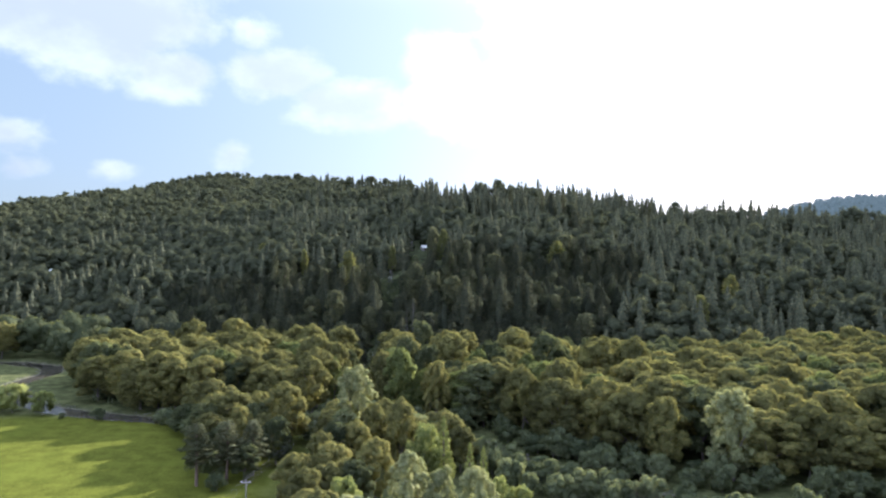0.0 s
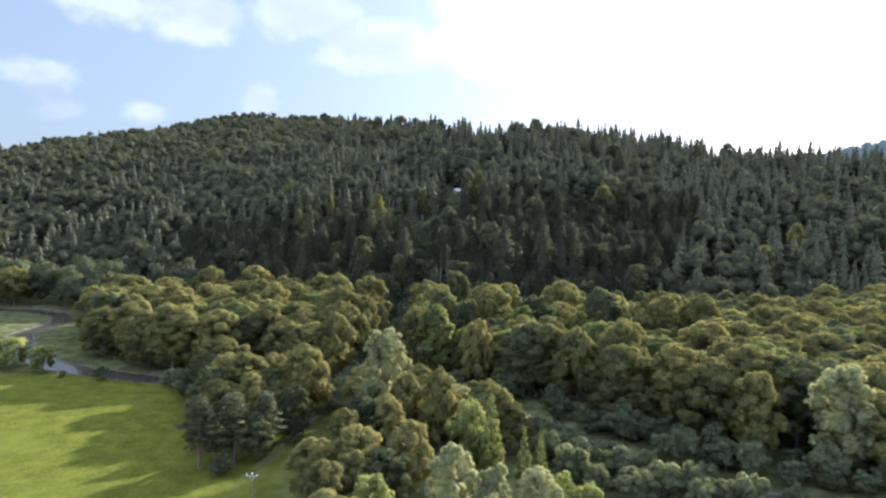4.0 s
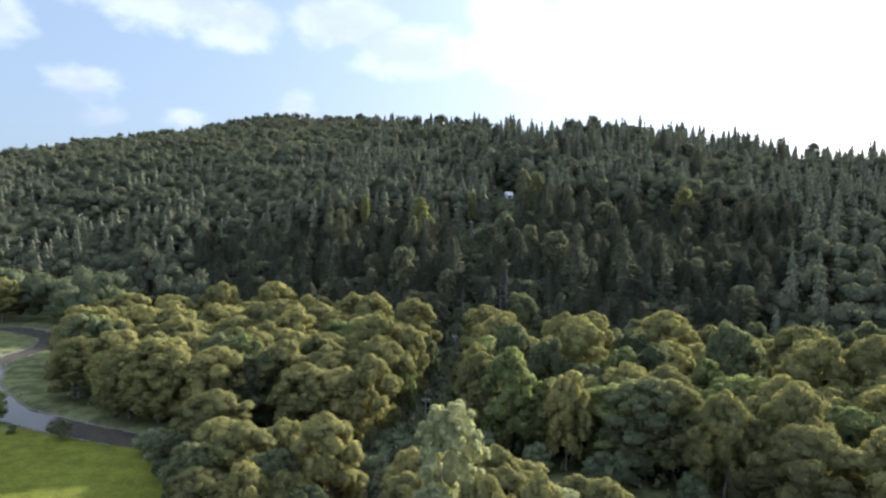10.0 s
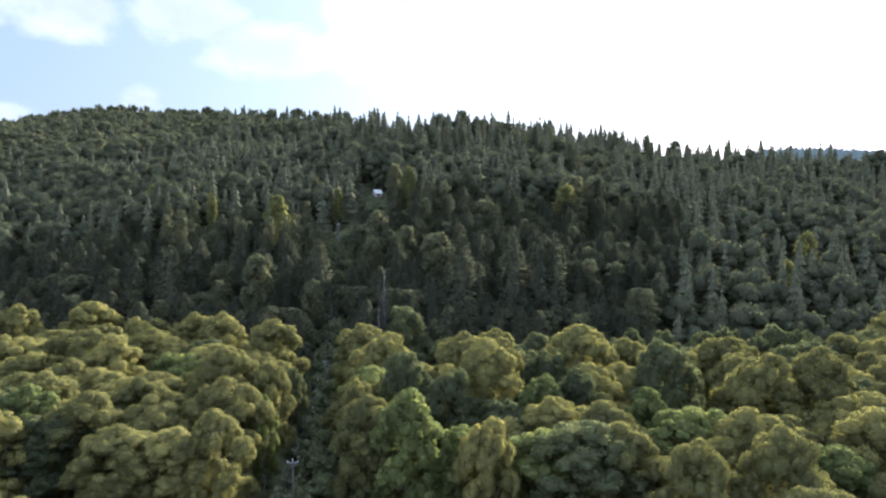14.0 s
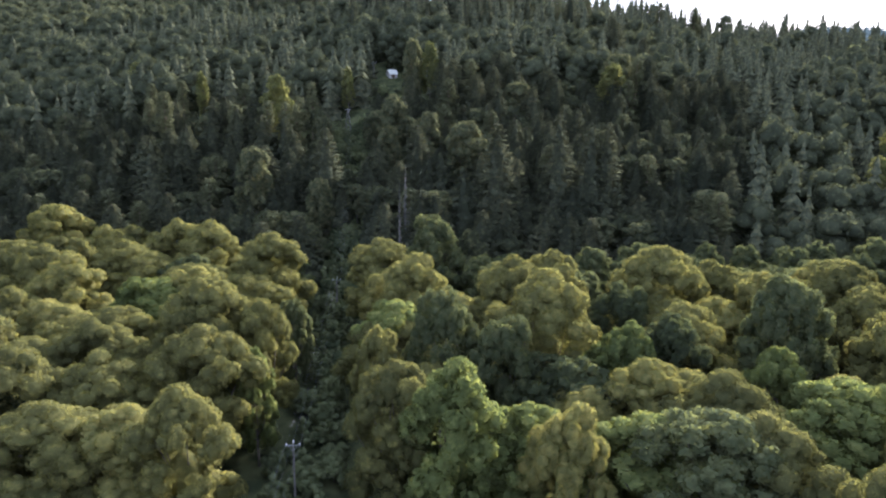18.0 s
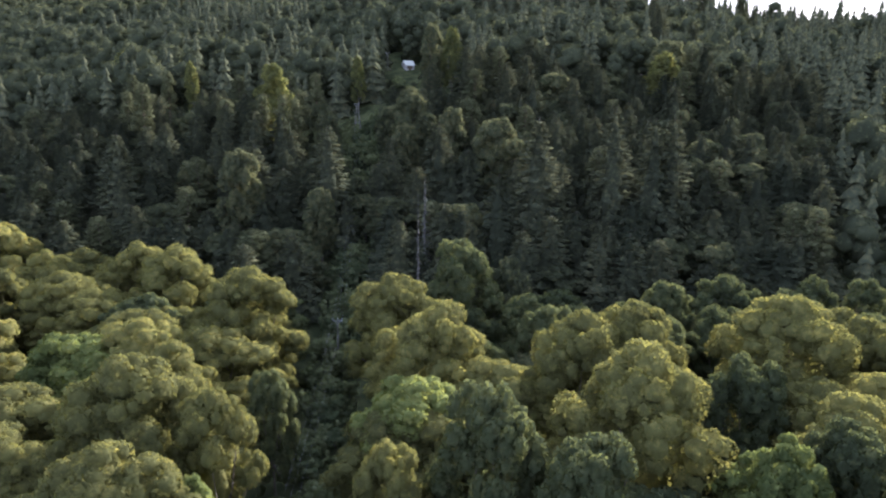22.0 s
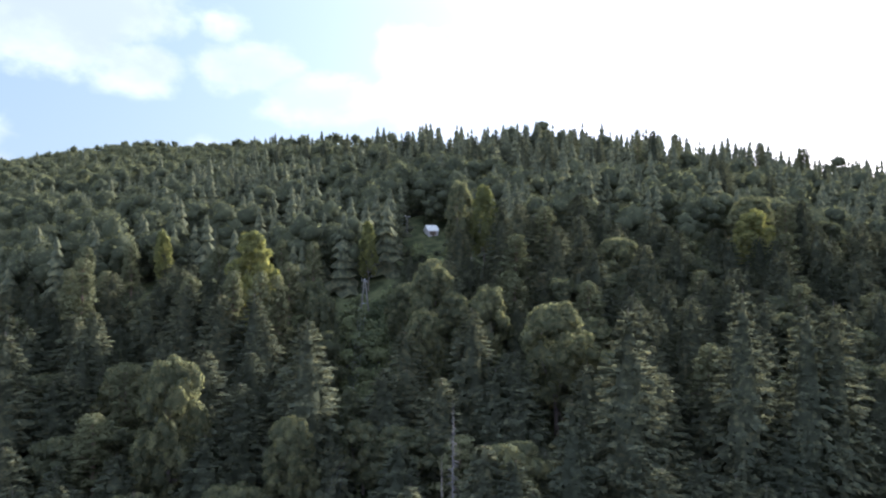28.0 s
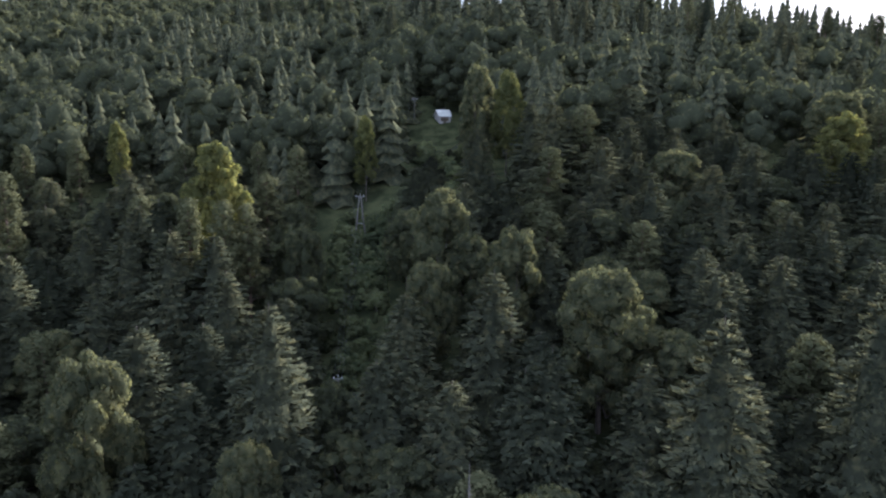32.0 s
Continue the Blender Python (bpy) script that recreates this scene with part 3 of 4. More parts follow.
def plant(name, x, y, tall, wide, turn=None, sink=0.15):
    """One tree: an empty at its foot, its trunk and its crown."""
    tall0, wide0, crowns, trunks, label, group, empty = KINDS[name]
    k = int(rng.integers(len(crowns)))
    if name in SPARE and abs(x + 5) > 62:
        crowns, trunks = SPARE[name]
    k = k % len(crowns)
    e = new(empty)
    a = rng.uniform(0, 360) if turn is None else turn
    e.matrix_world = pose(x, y, level(x, y) - sink, 0, 0, a) @ Matrix.Diagonal((wide / wide0, wide / wide0, tall / tall0, 1))
    tagged(e, label, "tree", group)
    for me in (trunks[k], crowns[k]):
        ob = new(me.name.split(".")[0], me)
        ob.parent = e
        if name == "snag" and me is crowns[k]:
            tagged(ob, kind="stuff")
    return e


def variants(count, build, *args, **how):
    made = [build(*args, **how) for _ in range(count)]
    return [c for c, _ in made], [t for _, t in made]


kind("willow", 20, 15, *variants(7, make_willow, M_WILLOW), "old willow with a billowing olive-green crown on the valley floor", "willows of the floodplain", "willow_tree")
kind("silver", 18, 10, *variants(3, make_willow, M_SILVER, boughs=24, each=9, r=1.6, w=10.0, hi=18.0, flat=1.35, lo=0.6, small=0.62, size=0.12, per=150, droop=-0.6, core=0.70, spread=(0.8, 1.2), top=0.85), "silver-leaved willow with a pale grey-green crown", "silver willows", "silver_willow")
LOOSE = dict(droop=0.0, lo=1.0, ragged=1.2, core=0.68, spread=(0.80, 1.20))
kind("alder", 18, 13, *variants(4, make_willow, M_ALDER, boughs=24, each=9, r=2.2, w=13.0, hi=18.0, size=0.18, per=210, small=0.8, **LOOSE), "dark green alder with a ragged leafy crown among willows", "alders of the floodplain", "alder_tree")
kind("maple", 18, 12, *variants(3, make_willow, M_MAPLE, boughs=22, each=9, r=2.1, w=12.0, hi=18.0, size=0.18, per=210, small=0.75, flat=0.95, **LOOSE), "bright green broadleaved tree among olive willows", "bright broadleaved trees", "maple_tree")
kind("white_poplar", 24, 10, *variants(1, make_willow, M_SILVER, boughs=30, each=9, r=1.5, w=10.0, hi=24.0, lo=7.5, flat=1.6, small=0.6, size=0.12, top=0.9, per=150, droop=-0.6, core=0.70, spread=(0.8, 1.2)), "tall pale silver poplar rising over the willows", "silver willows", "silver_poplar")
kind("poplar", 16, 4, *variants(3, make_column, M_POPLAR, hi=16.0), "young poplar with a slender fresh green crown", "young poplars", "poplar_tree")
kind("birch", 18, 8, *variants(3, make_willow, M_BIRCH, boughs=20, each=7, r=1.5, small=0.65, w=8.0, hi=18.0, lo=2.0, size=0.16, per=180, flat=1.5, core=0.62, droop=1.2, girth=0.18, spread=(0.8, 1.2)), "sunlit yellow-green birch on the wooded hillside", "birches of the hillside", "birch_tree")
kind("hillwood", 16, 11, *variants(4, make_willow, M_HILLWOOD, boughs=22, each=6, r=2.1, small=0.95, w=11.0, hi=16.0, lo=0.6, size=0.18, per=230, core=0.70, top=0.8, droop=0.0, ragged=1.2, spread=(0.74, 1.20)), "dark green beech with a rounded crown on the hillside", "broadleaved trees of the hillside", "beech_tree")
kind("spruce", 24, 7.5, *variants(5, make_spruce, M_SPRUCE, wide=10.6), "dark spruce with drooping tiered boughs on the hillside", "spruces of the hillside", "spruce_tree")
kind("pine", 20, 6, *variants(4, make_pine, M_PINE), "tall pine with a bare reddish trunk and tufted crown", "pines", "pine_tree")
kind("snag", 20, 4, *variants(2, make_snag), "dead grey spruce with bare twigs", "dead trees", "dead_spruce")
kind("shrub", 5, 6, *variants(4, make_willow, M_SHRUB, boughs=6, each=5, r=1.4, small=0.7, w=6.0, hi=5.0, lo=0.3, per=110, size=0.15, girth=0.10), "grey-green willow bush on the river bank", "bushes by the river", "bush")
kind("bright_bush", 8, 8, *variants(3, make_willow, M_POPLAR, boughs=10, each=6, r=1.7, small=0.8, w=8.0, hi=8.0, lo=0.3, per=110, size=0.16, girth=0.12), "bright yellow-green bush at the edge of the meadow", "bright bushes", "bush")
# lighter crowns for those that stay far from the flight
SPARE["willow"] = variants(4, make_willow, M_WILLOW, per=170, size=0.23)
SPARE["alder"] = variants(3, make_willow, M_ALDER, boughs=20, each=7, r=2.2, w=13.0, hi=18.0, size=0.24, small=0.95, per=110, **LOOSE)

# ---- trees that stand out, each at its place: kind, x, y, top above sea of the valley floor, crown width ----
NEAR_CLUMP = [
    ("white_poplar", -8.8, 190, 25.0, 10.0), ("silver", -12, 184, 15, 9), ("willow", -4, 186, 16, 9), ("willow", -58, 228, 15.5, 11), ("willow", -30, 205, 18, 11), ("willow", -15.4, 169, 13.4, 7.5), ("willow", -2.6, 158, 14.5, 9),
    ("bright_bush", 9, 173, 13.5, 8), ("poplar", 13.3, 169, 17, 6.2), ("poplar", 18.8, 161, 13, 4.2), ("poplar", 21.8, 160.5, 12.3, 3.8), ("bright_bush", 24, 150, 8, 6), ("bright_bush", 29, 151, 6, 5), ("silver", 5, 143, 15.3, 8.5),
    ("silver", 11, 140, 13.2, 6.5), ("silver", 18, 137, 13.8, 8.5), ("bright_bush", -8, 141, 11, 8), ("willow", 3.2, 180, 18.3, 8.5), ("pine", -45.7, 173.5, 15.5, 9.5), ("pine", -39.3, 176, 15, 10),
    ("pine", -34, 181, 14, 8.5), ("shrub", -43, 179, 6, 7), ("shrub", -48, 184, 5, 6), ("shrub", -36, 187, 7, 7), ("alder", -30, 190, 12, 8), ("shrub", -40, 170, 4, 5), ("alder", -52, 205, 13, 9), ("willow", -213, 390, 18.5, 13), ("willow", -222, 398, 17, 12), ("willow", -46, 207, 16, 10), ("willow", -40, 193, 14.5, 7),
]
MEADOW_EDGE = [
    ("shrub", -74, 236, 5.0, 8), ("shrub", -69, 231, 6.2, 8), ("shrub", -66, 225.5, 5.2, 8), ("alder", -62, 222, 9.5, 9), ("shrub", -59, 216, 6.5, 8), ("alder", -55, 211, 10, 9),
    ("shrub", -52, 203, 7.0, 8), ("willow", -49, 198, 11.5, 9), ("shrub", -47, 192, 6.0, 7), ("alder", -44, 188, 10.5, 8), ("shrub", -64, 231, 6.5, 8), ("willow", -52, 217, 13.5, 10), ("alder", -35, 177, 9, 7),
]
RIGHT_GROVE = [
    ("silver", 84.4, 171, 21.5, 13), ("willow", 70.5, 179, 18, 11), ("willow", 59.8, 199, 19.4, 11), ("willow", 51, 214, 22.5, 10), ("willow", 40, 216, 20.5, 9.5), ("willow", 56, 228, 20.8, 12),
    ("willow", 14, 233, 20, 7), ("maple", 2.6, 239, 22.5, 10), ("willow", -3.6, 245, 20.8, 9), ("willow", 73, 252, 24, 12), ("willow", 86, 253, 24.4, 12), ("alder", 56, 258, 26, 11),
    ("willow", 21, 266, 25.6, 13), ("willow", 47.5, 283, 25, 14), ("alder", 12.5, 256, 22.5, 9), ("alder", 5, 262, 24.7, 9), ("willow", 20.2, 281, 24, 12), ("willow", 28, 285, 24.3, 11),
    ("alder", 36, 272, 21.6, 9),
]
RIGHT_GROVE_FAR = [
    ("willow", 64, 275, 21.5, 11), ("willow", 81, 278, 22, 11), ("willow", 2.9, 292, 22.8, 12), ("willow", -4.4, 262, 19.5, 7), ("alder", 11.2, 321, 24.8, 11), ("willow", -0.6, 310, 21.8, 12),
    ("maple", 30, 256, 20.5, 9), ("alder", 38, 258, 21, 9), ("alder", 62, 262, 21, 9), ("maple", 47, 246, 20, 8),
]
LEFT_GROVE = [
    ("willow", -27.6, 242, 20.1, 10.5), ("willow", -30, 273, 23.9, 12), ("willow", -21.9, 271, 21.6, 9), ("willow", -28.3, 261, 20.6, 11), ("willow", -41.3, 258, 18.2, 12), ("willow", -24.5, 310, 23.7, 12.5),
    ("willow", -39.5, 331, 22.2, 12), ("willow", -49, 340, 21.2, 11), ("willow", -62, 349, 18.5, 12), ("willow", -80, 352, 23.2, 13), ("willow", -98, 345, 23.2, 12), ("willow", -67, 308, 22.5, 12),
    ("willow", -60, 300, 21.6, 12), ("willow", -89.7, 273, 17.8, 10), ("willow", -140, 339, 17, 9), ("maple", -22, 262, 17, 6), ("alder", -18.0, 287, 17, 6.5),
    ("bright_bush", -134, 256.5, 9.8, 11), ("bright_bush", -121.5, 252, 8, 7.5), ("shrub", -142, 259, 7, 8), ("shrub", -99, 243.5, 3.8, 5), ("shrub", -112, 246, 2, 2.5),
]
SLOPE = [
    ("birch", 28.5, 460, 71.6, 8.0), ("hillwood", 22.0, 464, 74, 9), ("birch", -5, 457, 61.5, 5.5), ("hillwood", 29.5, 381, 43.6, 13), ("spruce", 15, 386, 43.6, 8), ("spruce", 34, 357.5, 46, 9), ("spruce", 52.4, 359.5, 48.5, 8),
    ("spruce", 61.5, 358, 46, 8), ("spruce", 66.5, 359, 46.5, 8), ("spruce", -13.2, 370.5, 43.7, 8.5), ("hillwood", -33.5, 369, 36.8, 10), ("snag", 7.7, 350, 34.6, 4), ("spruce", 23, 348, 34.8, 6.5),
    ("spruce", -68, 392, 38, 8), ("spruce", -63, 380, 41, 8), ("hillwood", 9.7, 406, 50.4, 12), ("hillwood", -14.5, 412, 44.5, 8),
]
SLOPE_MORE = [
    ("pine", -68, 422, 52.5, 9), ("birch", -30, 419, 56.2, 11), ("pine", -32.5, 409, 50.0, 8), ("pine", -26.5, 408, 50.2, 7.5), ("birch", 100, 441, 64, 12), ("hillwood", 143, 396, 43.5, 12), ("birch", 161, 366, 33.5, 8), ("birch", 191, 396, 43.5, 9), ("hillwood", 20, 399, 46, 9),
    ("spruce", 20, 371, 38, 8), ("snag", 4.5, 331, 33, 2.5), ("hillwood", 21, 326, 20, 9), ("hillwood", 60, 345, 20, 10),
]
SLOPE_LEFT = [
    ("pine", -76.4, 435.8, 49.9, 8.3), ("pine", -79.4, 452.6, 55.6, 7.5), ("spruce", -56.9, 400, 42.8, 7.4), ("birch", -99, 508, 63.6, 7.9), ("pine", -68.3, 453, 56.9, 7.4), ("birch", -62.3, 461.4, 58.7, 4.9),
    ("spruce", -42.2, 409, 46.9, 8.5), ("spruce", -31.2, 379.5, 38.1, 9.5), ("pine", -45.5, 454.5, 56.3, 7.8), ("birch", -34, 424, 44.9, 4), ("pine", -27.2, 444, 57.4, 6.6), ("pine", -18.9, 443, 57.2, 7.1),
    ("hillwood", -17, 424, 46.5, 8), ("spruce", -42, 518, 74.2, 8.7), ("spruce", -19.3, 502, 74.5, 8), ("hillwood", -14.8, 364.3, 29, 7.3),
]
SLOPE_FRONT = [("spruce", -34, 404, 46, 9), ("spruce", -27, 403, 45.5, 8), ("pine", -23.5, 411, 49, 7), ("spruce", -38, 412, 49.5, 8)]
SLOPE_RIGHT = [
    ("hillwood", 6.4, 395.5, 42, 7.5), ("hillwood", 14, 402.3, 43.6, 9.2), ("hillwood", 3.9, 419.6, 46.3, 8.8), ("spruce", 34.1, 436.4, 66.5, 8.2), ("hillwood", 57, 429.3, 56.9, 11.3), ("hillwood", 107.3, 455.3, 69.2, 14),
    ("spruce", 71.6, 426.2, 59.4, 9), ("spruce", 31.9, 370.6, 35.9, 7), ("spruce", 56.9, 459.6, 71.5, 10.4), ("spruce", 40.7, 423.9, 60.6, 8), ("spruce", 91.9, 414.3, 54.3, 9), ("spruce", 132, 521.6, 90.9, 12),
    ("spruce", 133, 489.2, 80.5, 11), ("spruce", 28.6, 361, 28.5, 5), ("spruce", 16.8, 371, 35.2, 6.5),
]
CREST = [
    ("spruce", 14, 646, 122, 10), ("spruce", -22, 688, 125, 9), ("spruce", -36, 697, 124.4, 8), ("spruce", 55, 596, 114.6, 8.3), ("spruce", 77, 578, 111.4, 6.5), ("pine", 91, 585, 113.2, 8.2), ("spruce", 100, 575, 109.4, 6.5),
    ("pine", 114, 564, 109.3, 8), ("spruce", 122, 565, 109.7, 9), ("pine", 131, 562, 107.9, 7), ("spruce", 133, 530, 95.6, 8.2), ("pine", 190, 596, 109.6, 8.3), ("pine", 211, 592, 106.3, 11), ("spruce", 197, 554, 94.3, 7.6),
    ("spruce", 40, 560, 105.2, 6.8), ("spruce", 30, 577, 106.3, 7), ("spruce", 20, 608, 111.5, 7), ("spruce", 1, 596, 105.4, 8.2), ("spruce", -47, 699, 123.9, 8.2), ("spruce", -64, 694, 121.5, 7), ("spruce", 62, 565, 105.8, 7),
]
placed = []
for group in (NEAR_CLUMP, MEADOW_EDGE, RIGHT_GROVE, RIGHT_GROVE_FAR, LEFT_GROVE, SLOPE, SLOPE_MORE, SLOPE_LEFT, SLOPE_FRONT, SLOPE_RIGHT, CREST):
    for name, x, y, top, wide in group:
        wide *= 1.25 if name == "spruce" and y < 470 else 1
        crowded = abs(x - float(np.interp(y, (147, 250, 330, 385), (-28, -16.2, -10.7, -6.6)))) < 11
        wide *= (1.15 if crowded else 1.35) if name == "willow" and y > 195 else 1
        wide *= 1.2 if name in ("alder", "maple") and 195 < y < 340 and x < 150 and not crowded else 1
        plant(name, x, y, top - level(x, y), wide)
        placed.append((x, y, wide / 2))

# power line: foot of each pole
POLES = [(-28, 147), (-16.2, 250), (-10.7, 330), (-6.6, 385), (-5.6, 438)]


def line_x(y):
    return np.interp(y, [p[1] for p in POLES], [p[0] for p in POLES])


# ---- the woods that fill in ----


def scatter(x0, x1, y0, y1, gap, allowed, clear_of=True):
    """Loose, even scatter of spots at least a gap from each other and from what stands."""
    cell = gap / 1.2
    nx, ny = int((x1 - x0) / cell), int((y1 - y0) / cell)
    gx, gy = np.meshgrid(x0 + (np.arange(nx) + 0.5) * cell, y0 + (np.arange(ny) + 0.5) * cell)
    gx = (gx + rng.uniform(-0.42, 0.42, gx.shape) * cell + (np.arange(ny)[:, None] % 2) * cell * 0.5).ravel()
    gy = (gy + rng.uniform(-0.42, 0.42, gy.shape) * cell).ravel()
    ok = allowed(gx, gy)
    gx, gy = gx[ok], gy[ok]
    if placed and clear_of:
        p = np.array(placed)
        d = np.hypot(gx[:, None] - p[None, :, 0], gy[:, None] - p[None, :, 1]) - p[None, :, 2] * 0.72
        ok = d.min(1) > gap * 0.36
        gx, gy = gx[ok], gy[ok]
    return gx, gy


def in_grove(x, y):
    """Where willow wood grows on the flat."""
    foot = np.interp(x, FOOT_X, FOOT_Y)
    off_river = river_distance(x, y) > 9
    far_bank = y > np.interp(x, [-330, -172, -150, -128, -110, -84, -25, 4, 24, 34, 60, 88, 140, 260], [430, 372, 352, 300, 266, 256, 237, 233, 226, 214, 188, 166, 156, 153])
    wire = np.abs(x - line_x(y)) > np.where(y > 225, 10.5, 5.5)
    return off_river & far_bank & (y < foot - 2) & wire


def in_clump(x, y):
    """The stand of trees on the near bank, beside the meadow."""
    shore = y < np.interp(x, [-84, -25, 4, 24, 34, 60], [242, 220, 213, 201, 181, 152])
    return shore & (x > np.interp(y, [120, 178, 211, 233], [-14, -27, -50, -60])) & (x < np.interp(y, [120, 160, 190, 230], [30, 26, 22, 0])) & (river_distance(x, y) > 8.5) & (np.abs(x - line_x(y)) > 4) & (y > 128) & ((y > 176) | (x < -3))


def grow(spots, mixture, low, high, wlow, whigh):
    names, weights = zip(*mixture)
    for x, y in zip(*spots):
        name = str(rng.choice(names, p=np.array(weights) / sum(weights)))
        wide, tall = rng.uniform(wlow, whigh), rng.uniform(low, high)
        if name == "hillwood":
            wide, tall = wide * 1.25, tall * 0.72
        plant(name, float(x), float(y), tall, wide)
        placed.append((x, y, wide / 2))


behind = lambda x, y: (y > 300) & (x > 2) & (x < 160)
grow(scatter(0, 160, 300, 345, 9.0, lambda x, y: in_grove(x, y) & behind(x, y)), [("alder", 75), ("hillwood", 25)], 13, 18, 9, 12)
grow(scatter(-150, 250, 130, 345, 11.0, lambda x, y: in_grove(x, y) & (x < 8 + y * 0.70) & ~behind(x, y)), [("willow", 74), ("alder", 18), ("maple", 8)], 15, 20.5, 14, 18.5)
grow(scatter(-90, 30, 128, 246, 8.2, in_clump), [("willow", 70), ("alder", 20), ("silver", 10)], 9, 14, 8, 11)
grow(scatter(-170, 120, 140, 345, 6.0, lambda x, y: (river_distance(x, y) > 6.8) & (river_distance(x, y) < np.where(x > 20, 19, 16)) & (x > -66) & ((y > 236) | (x > -45))), [("shrub", 1)], 3.5, 7.5, 5, 8.5)


def on_slope(x, y):
    foot, ridge = np.interp(x, FOOT_X, FOOT_Y), np.interp(x, RIDGE_X, RIDGE_Y)
    wire = np.abs(x - line_x(y)) > np.where(y < 450, 6.2 + 2.6 * smooth(y, 395, 415), 0)
    yard = (np.hypot(x - 14, (y - 485) * 0.26) > 7.5) & (np.hypot(x + 262, (y - 545) * 0.5) > 8)
    sight = (y > 420) & (y < 500) & (np.abs(x - 16 + (497 - y) * 0.06) < 5.2)
    sight = sight | ((y > 428) & (y < 459) & (np.abs(x - 27.5 + (460 - y) * 0.12) < 5))
    return (y > foot + 3) & (y < ridge + 60) & wire & yard & ~sight


# nearest slope: single trees
near_slope = lambda x, y: on_slope(x, y) & (np.abs(x - 5) < 86 + (y - 330) * 0.60) & (y < 452)
grow(scatter(-165, 175, 325, 452, 8.8, near_slope), [("spruce", 72), ("hillwood", 16), ("pine", 12)], 14, 21, 8.0, 10.5)

lane = lambda x, y: on_any(x, y) & (np.abs(x - line_x(y)) < 4.5)
on_any = lambda x, y: (y > 150) & (y < 450) & (river_distance(x, y) > 10)
grow(scatter(-26, 2, 238, 450, 4.6, lane), [("shrub", 1)], 2.0, 4.2, 3.5, 5.5)
yard_spots = scatter(4, 24, 420, 492, 5, lambda x, y: (np.hypot(x - 14, (y - 485) * 0.26) < 8) | (np.abs(x - 16 + (497 - y) * 0.06) < 5))
near_yard = yard_spots[1] > 478
grow((yard_spots[0][~near_yard], yard_spots[1][~near_yard]), [("shrub", 60), ("spruce", 40)], 3.0, 6.0, 4.0, 5.5)

# the rest of the hill: one wood of spruce, one of broadleaved trees


def far_spruce():
    """A distant spruce: tiers of jagged drooping skirts that narrow to a tip."""
    tall = rng.uniform(18, 24)
    wide, tiers, sides = tall * rng.uniform(0.42, 0.56), 9, 13
    parts = []
    for k in range(tiers):
        u = (k + rng.uniform(-0.2, 0.2)) / tiers
        q = wide / 2 * (1 - max(u, 0)) ** 0.8 + 0.15
        z = tall * (0.05 + 0.93 * u)
        a = np.linspace(0, 2 * math.pi, sides, endpoint=False) + rng.uniform(0, 6)
        way = np.stack([np.cos(a), np.sin(a), np.zeros(sides)], 1)
        reach = (q * rng.uniform(0.62, 1.18, sides))[:, None]
        rim = way * reach + [0, 0, 1] * (z - 0.32 * reach + 0.12 * q * rng.normal(size=(sides, 1)))
        neck = way * q * 0.14 + [0, 0, z + tall / tiers * 0.95]
        i = np.arange(sides)
        j = (i + 1) % sides
        f = np.concatenate([np.stack([i, j, j + sides], 1), np.stack([i, j + sides, i + sides], 1)])
        nv = unit(way * 0.9 + [0, 0, 0.32] + 0.15 * rng.normal(size=(sides, 3)))
        parts.append((np.concatenate([rim, neck]), f, np.concatenate([nv, unit(way + [0, 0, 0.4])])))
    return join(parts)


def join(parts):
    at, vs, fs, ns = 0, [], [], []
    for v, f, nv in parts:
        vs.append(v)
        fs.append(f + at)
        ns.append(nv)
        at += len(v)
    return np.concatenate(vs), np.concatenate(fs), np.concatenate(ns)


def far_round(tall=16.0, wide=11.0, n=8, leafy=46, size=0.46):
    """A distant broadleaved tree: a few broad boughs under a close cover of leaf sprays."""
    lobes = dome(n, wide, tall * 0.02, tall, wide * 0.26, 0.85)
    return join(foliage(lobes, leafy, size, 0.78, rich=False, ragged=0.55, spread=(0.80, 1.10), lump=0.12, hide=0.8))


def wood(name, spots, stock, mat, label, low=0.75, high=1.25, sink=0.6):
    parts = []
    z = height(spots[0], spots[1])
    for x, y, g in zip(*spots, z):
        v, f, nv = stock[int(rng.integers(len(stock)))]
        a, s = rng.uniform(0, 6.28), rng.uniform(low, high)
        c, d = math.cos(a) * s, math.sin(a) * s
        parts.append((np.stack([v[:, 0] * c - v[:, 1] * d + x, v[:, 0] * d + v[:, 1] * c + y, v[:, 2] * s * rng.uniform(0.9, 1.1) + g - sink * s], 1), f,
                      np.stack([nv[:, 0] * c - nv[:, 1] * d, nv[:, 0] * d + nv[:, 1] * c, nv[:, 2] * s], 1) / s))
    return tagged(new(name, mesh_from(name, parts, mat)), label, "forest", kind="stuff")


def split(spots, share):
    """Two kinds mixed in drifts."""
    x, y = spots
    crest = smooth(y, np.interp(x, RIDGE_X, RIDGE_Y) - 130, np.interp(x, RIDGE_X, RIDGE_Y) - 60) * smooth(x, -160, -40)
    pick = wave(x, y, 140, 2.2) * 0.35 + rng.uniform(0, 1, len(x)) < share + 0.28 * crest - 0.22 * smooth(-x, 40, 160) + 0.10 * smooth(x, 40, 140)
    return (x[pick], y[pick]), (x[~pick], y[~pick])


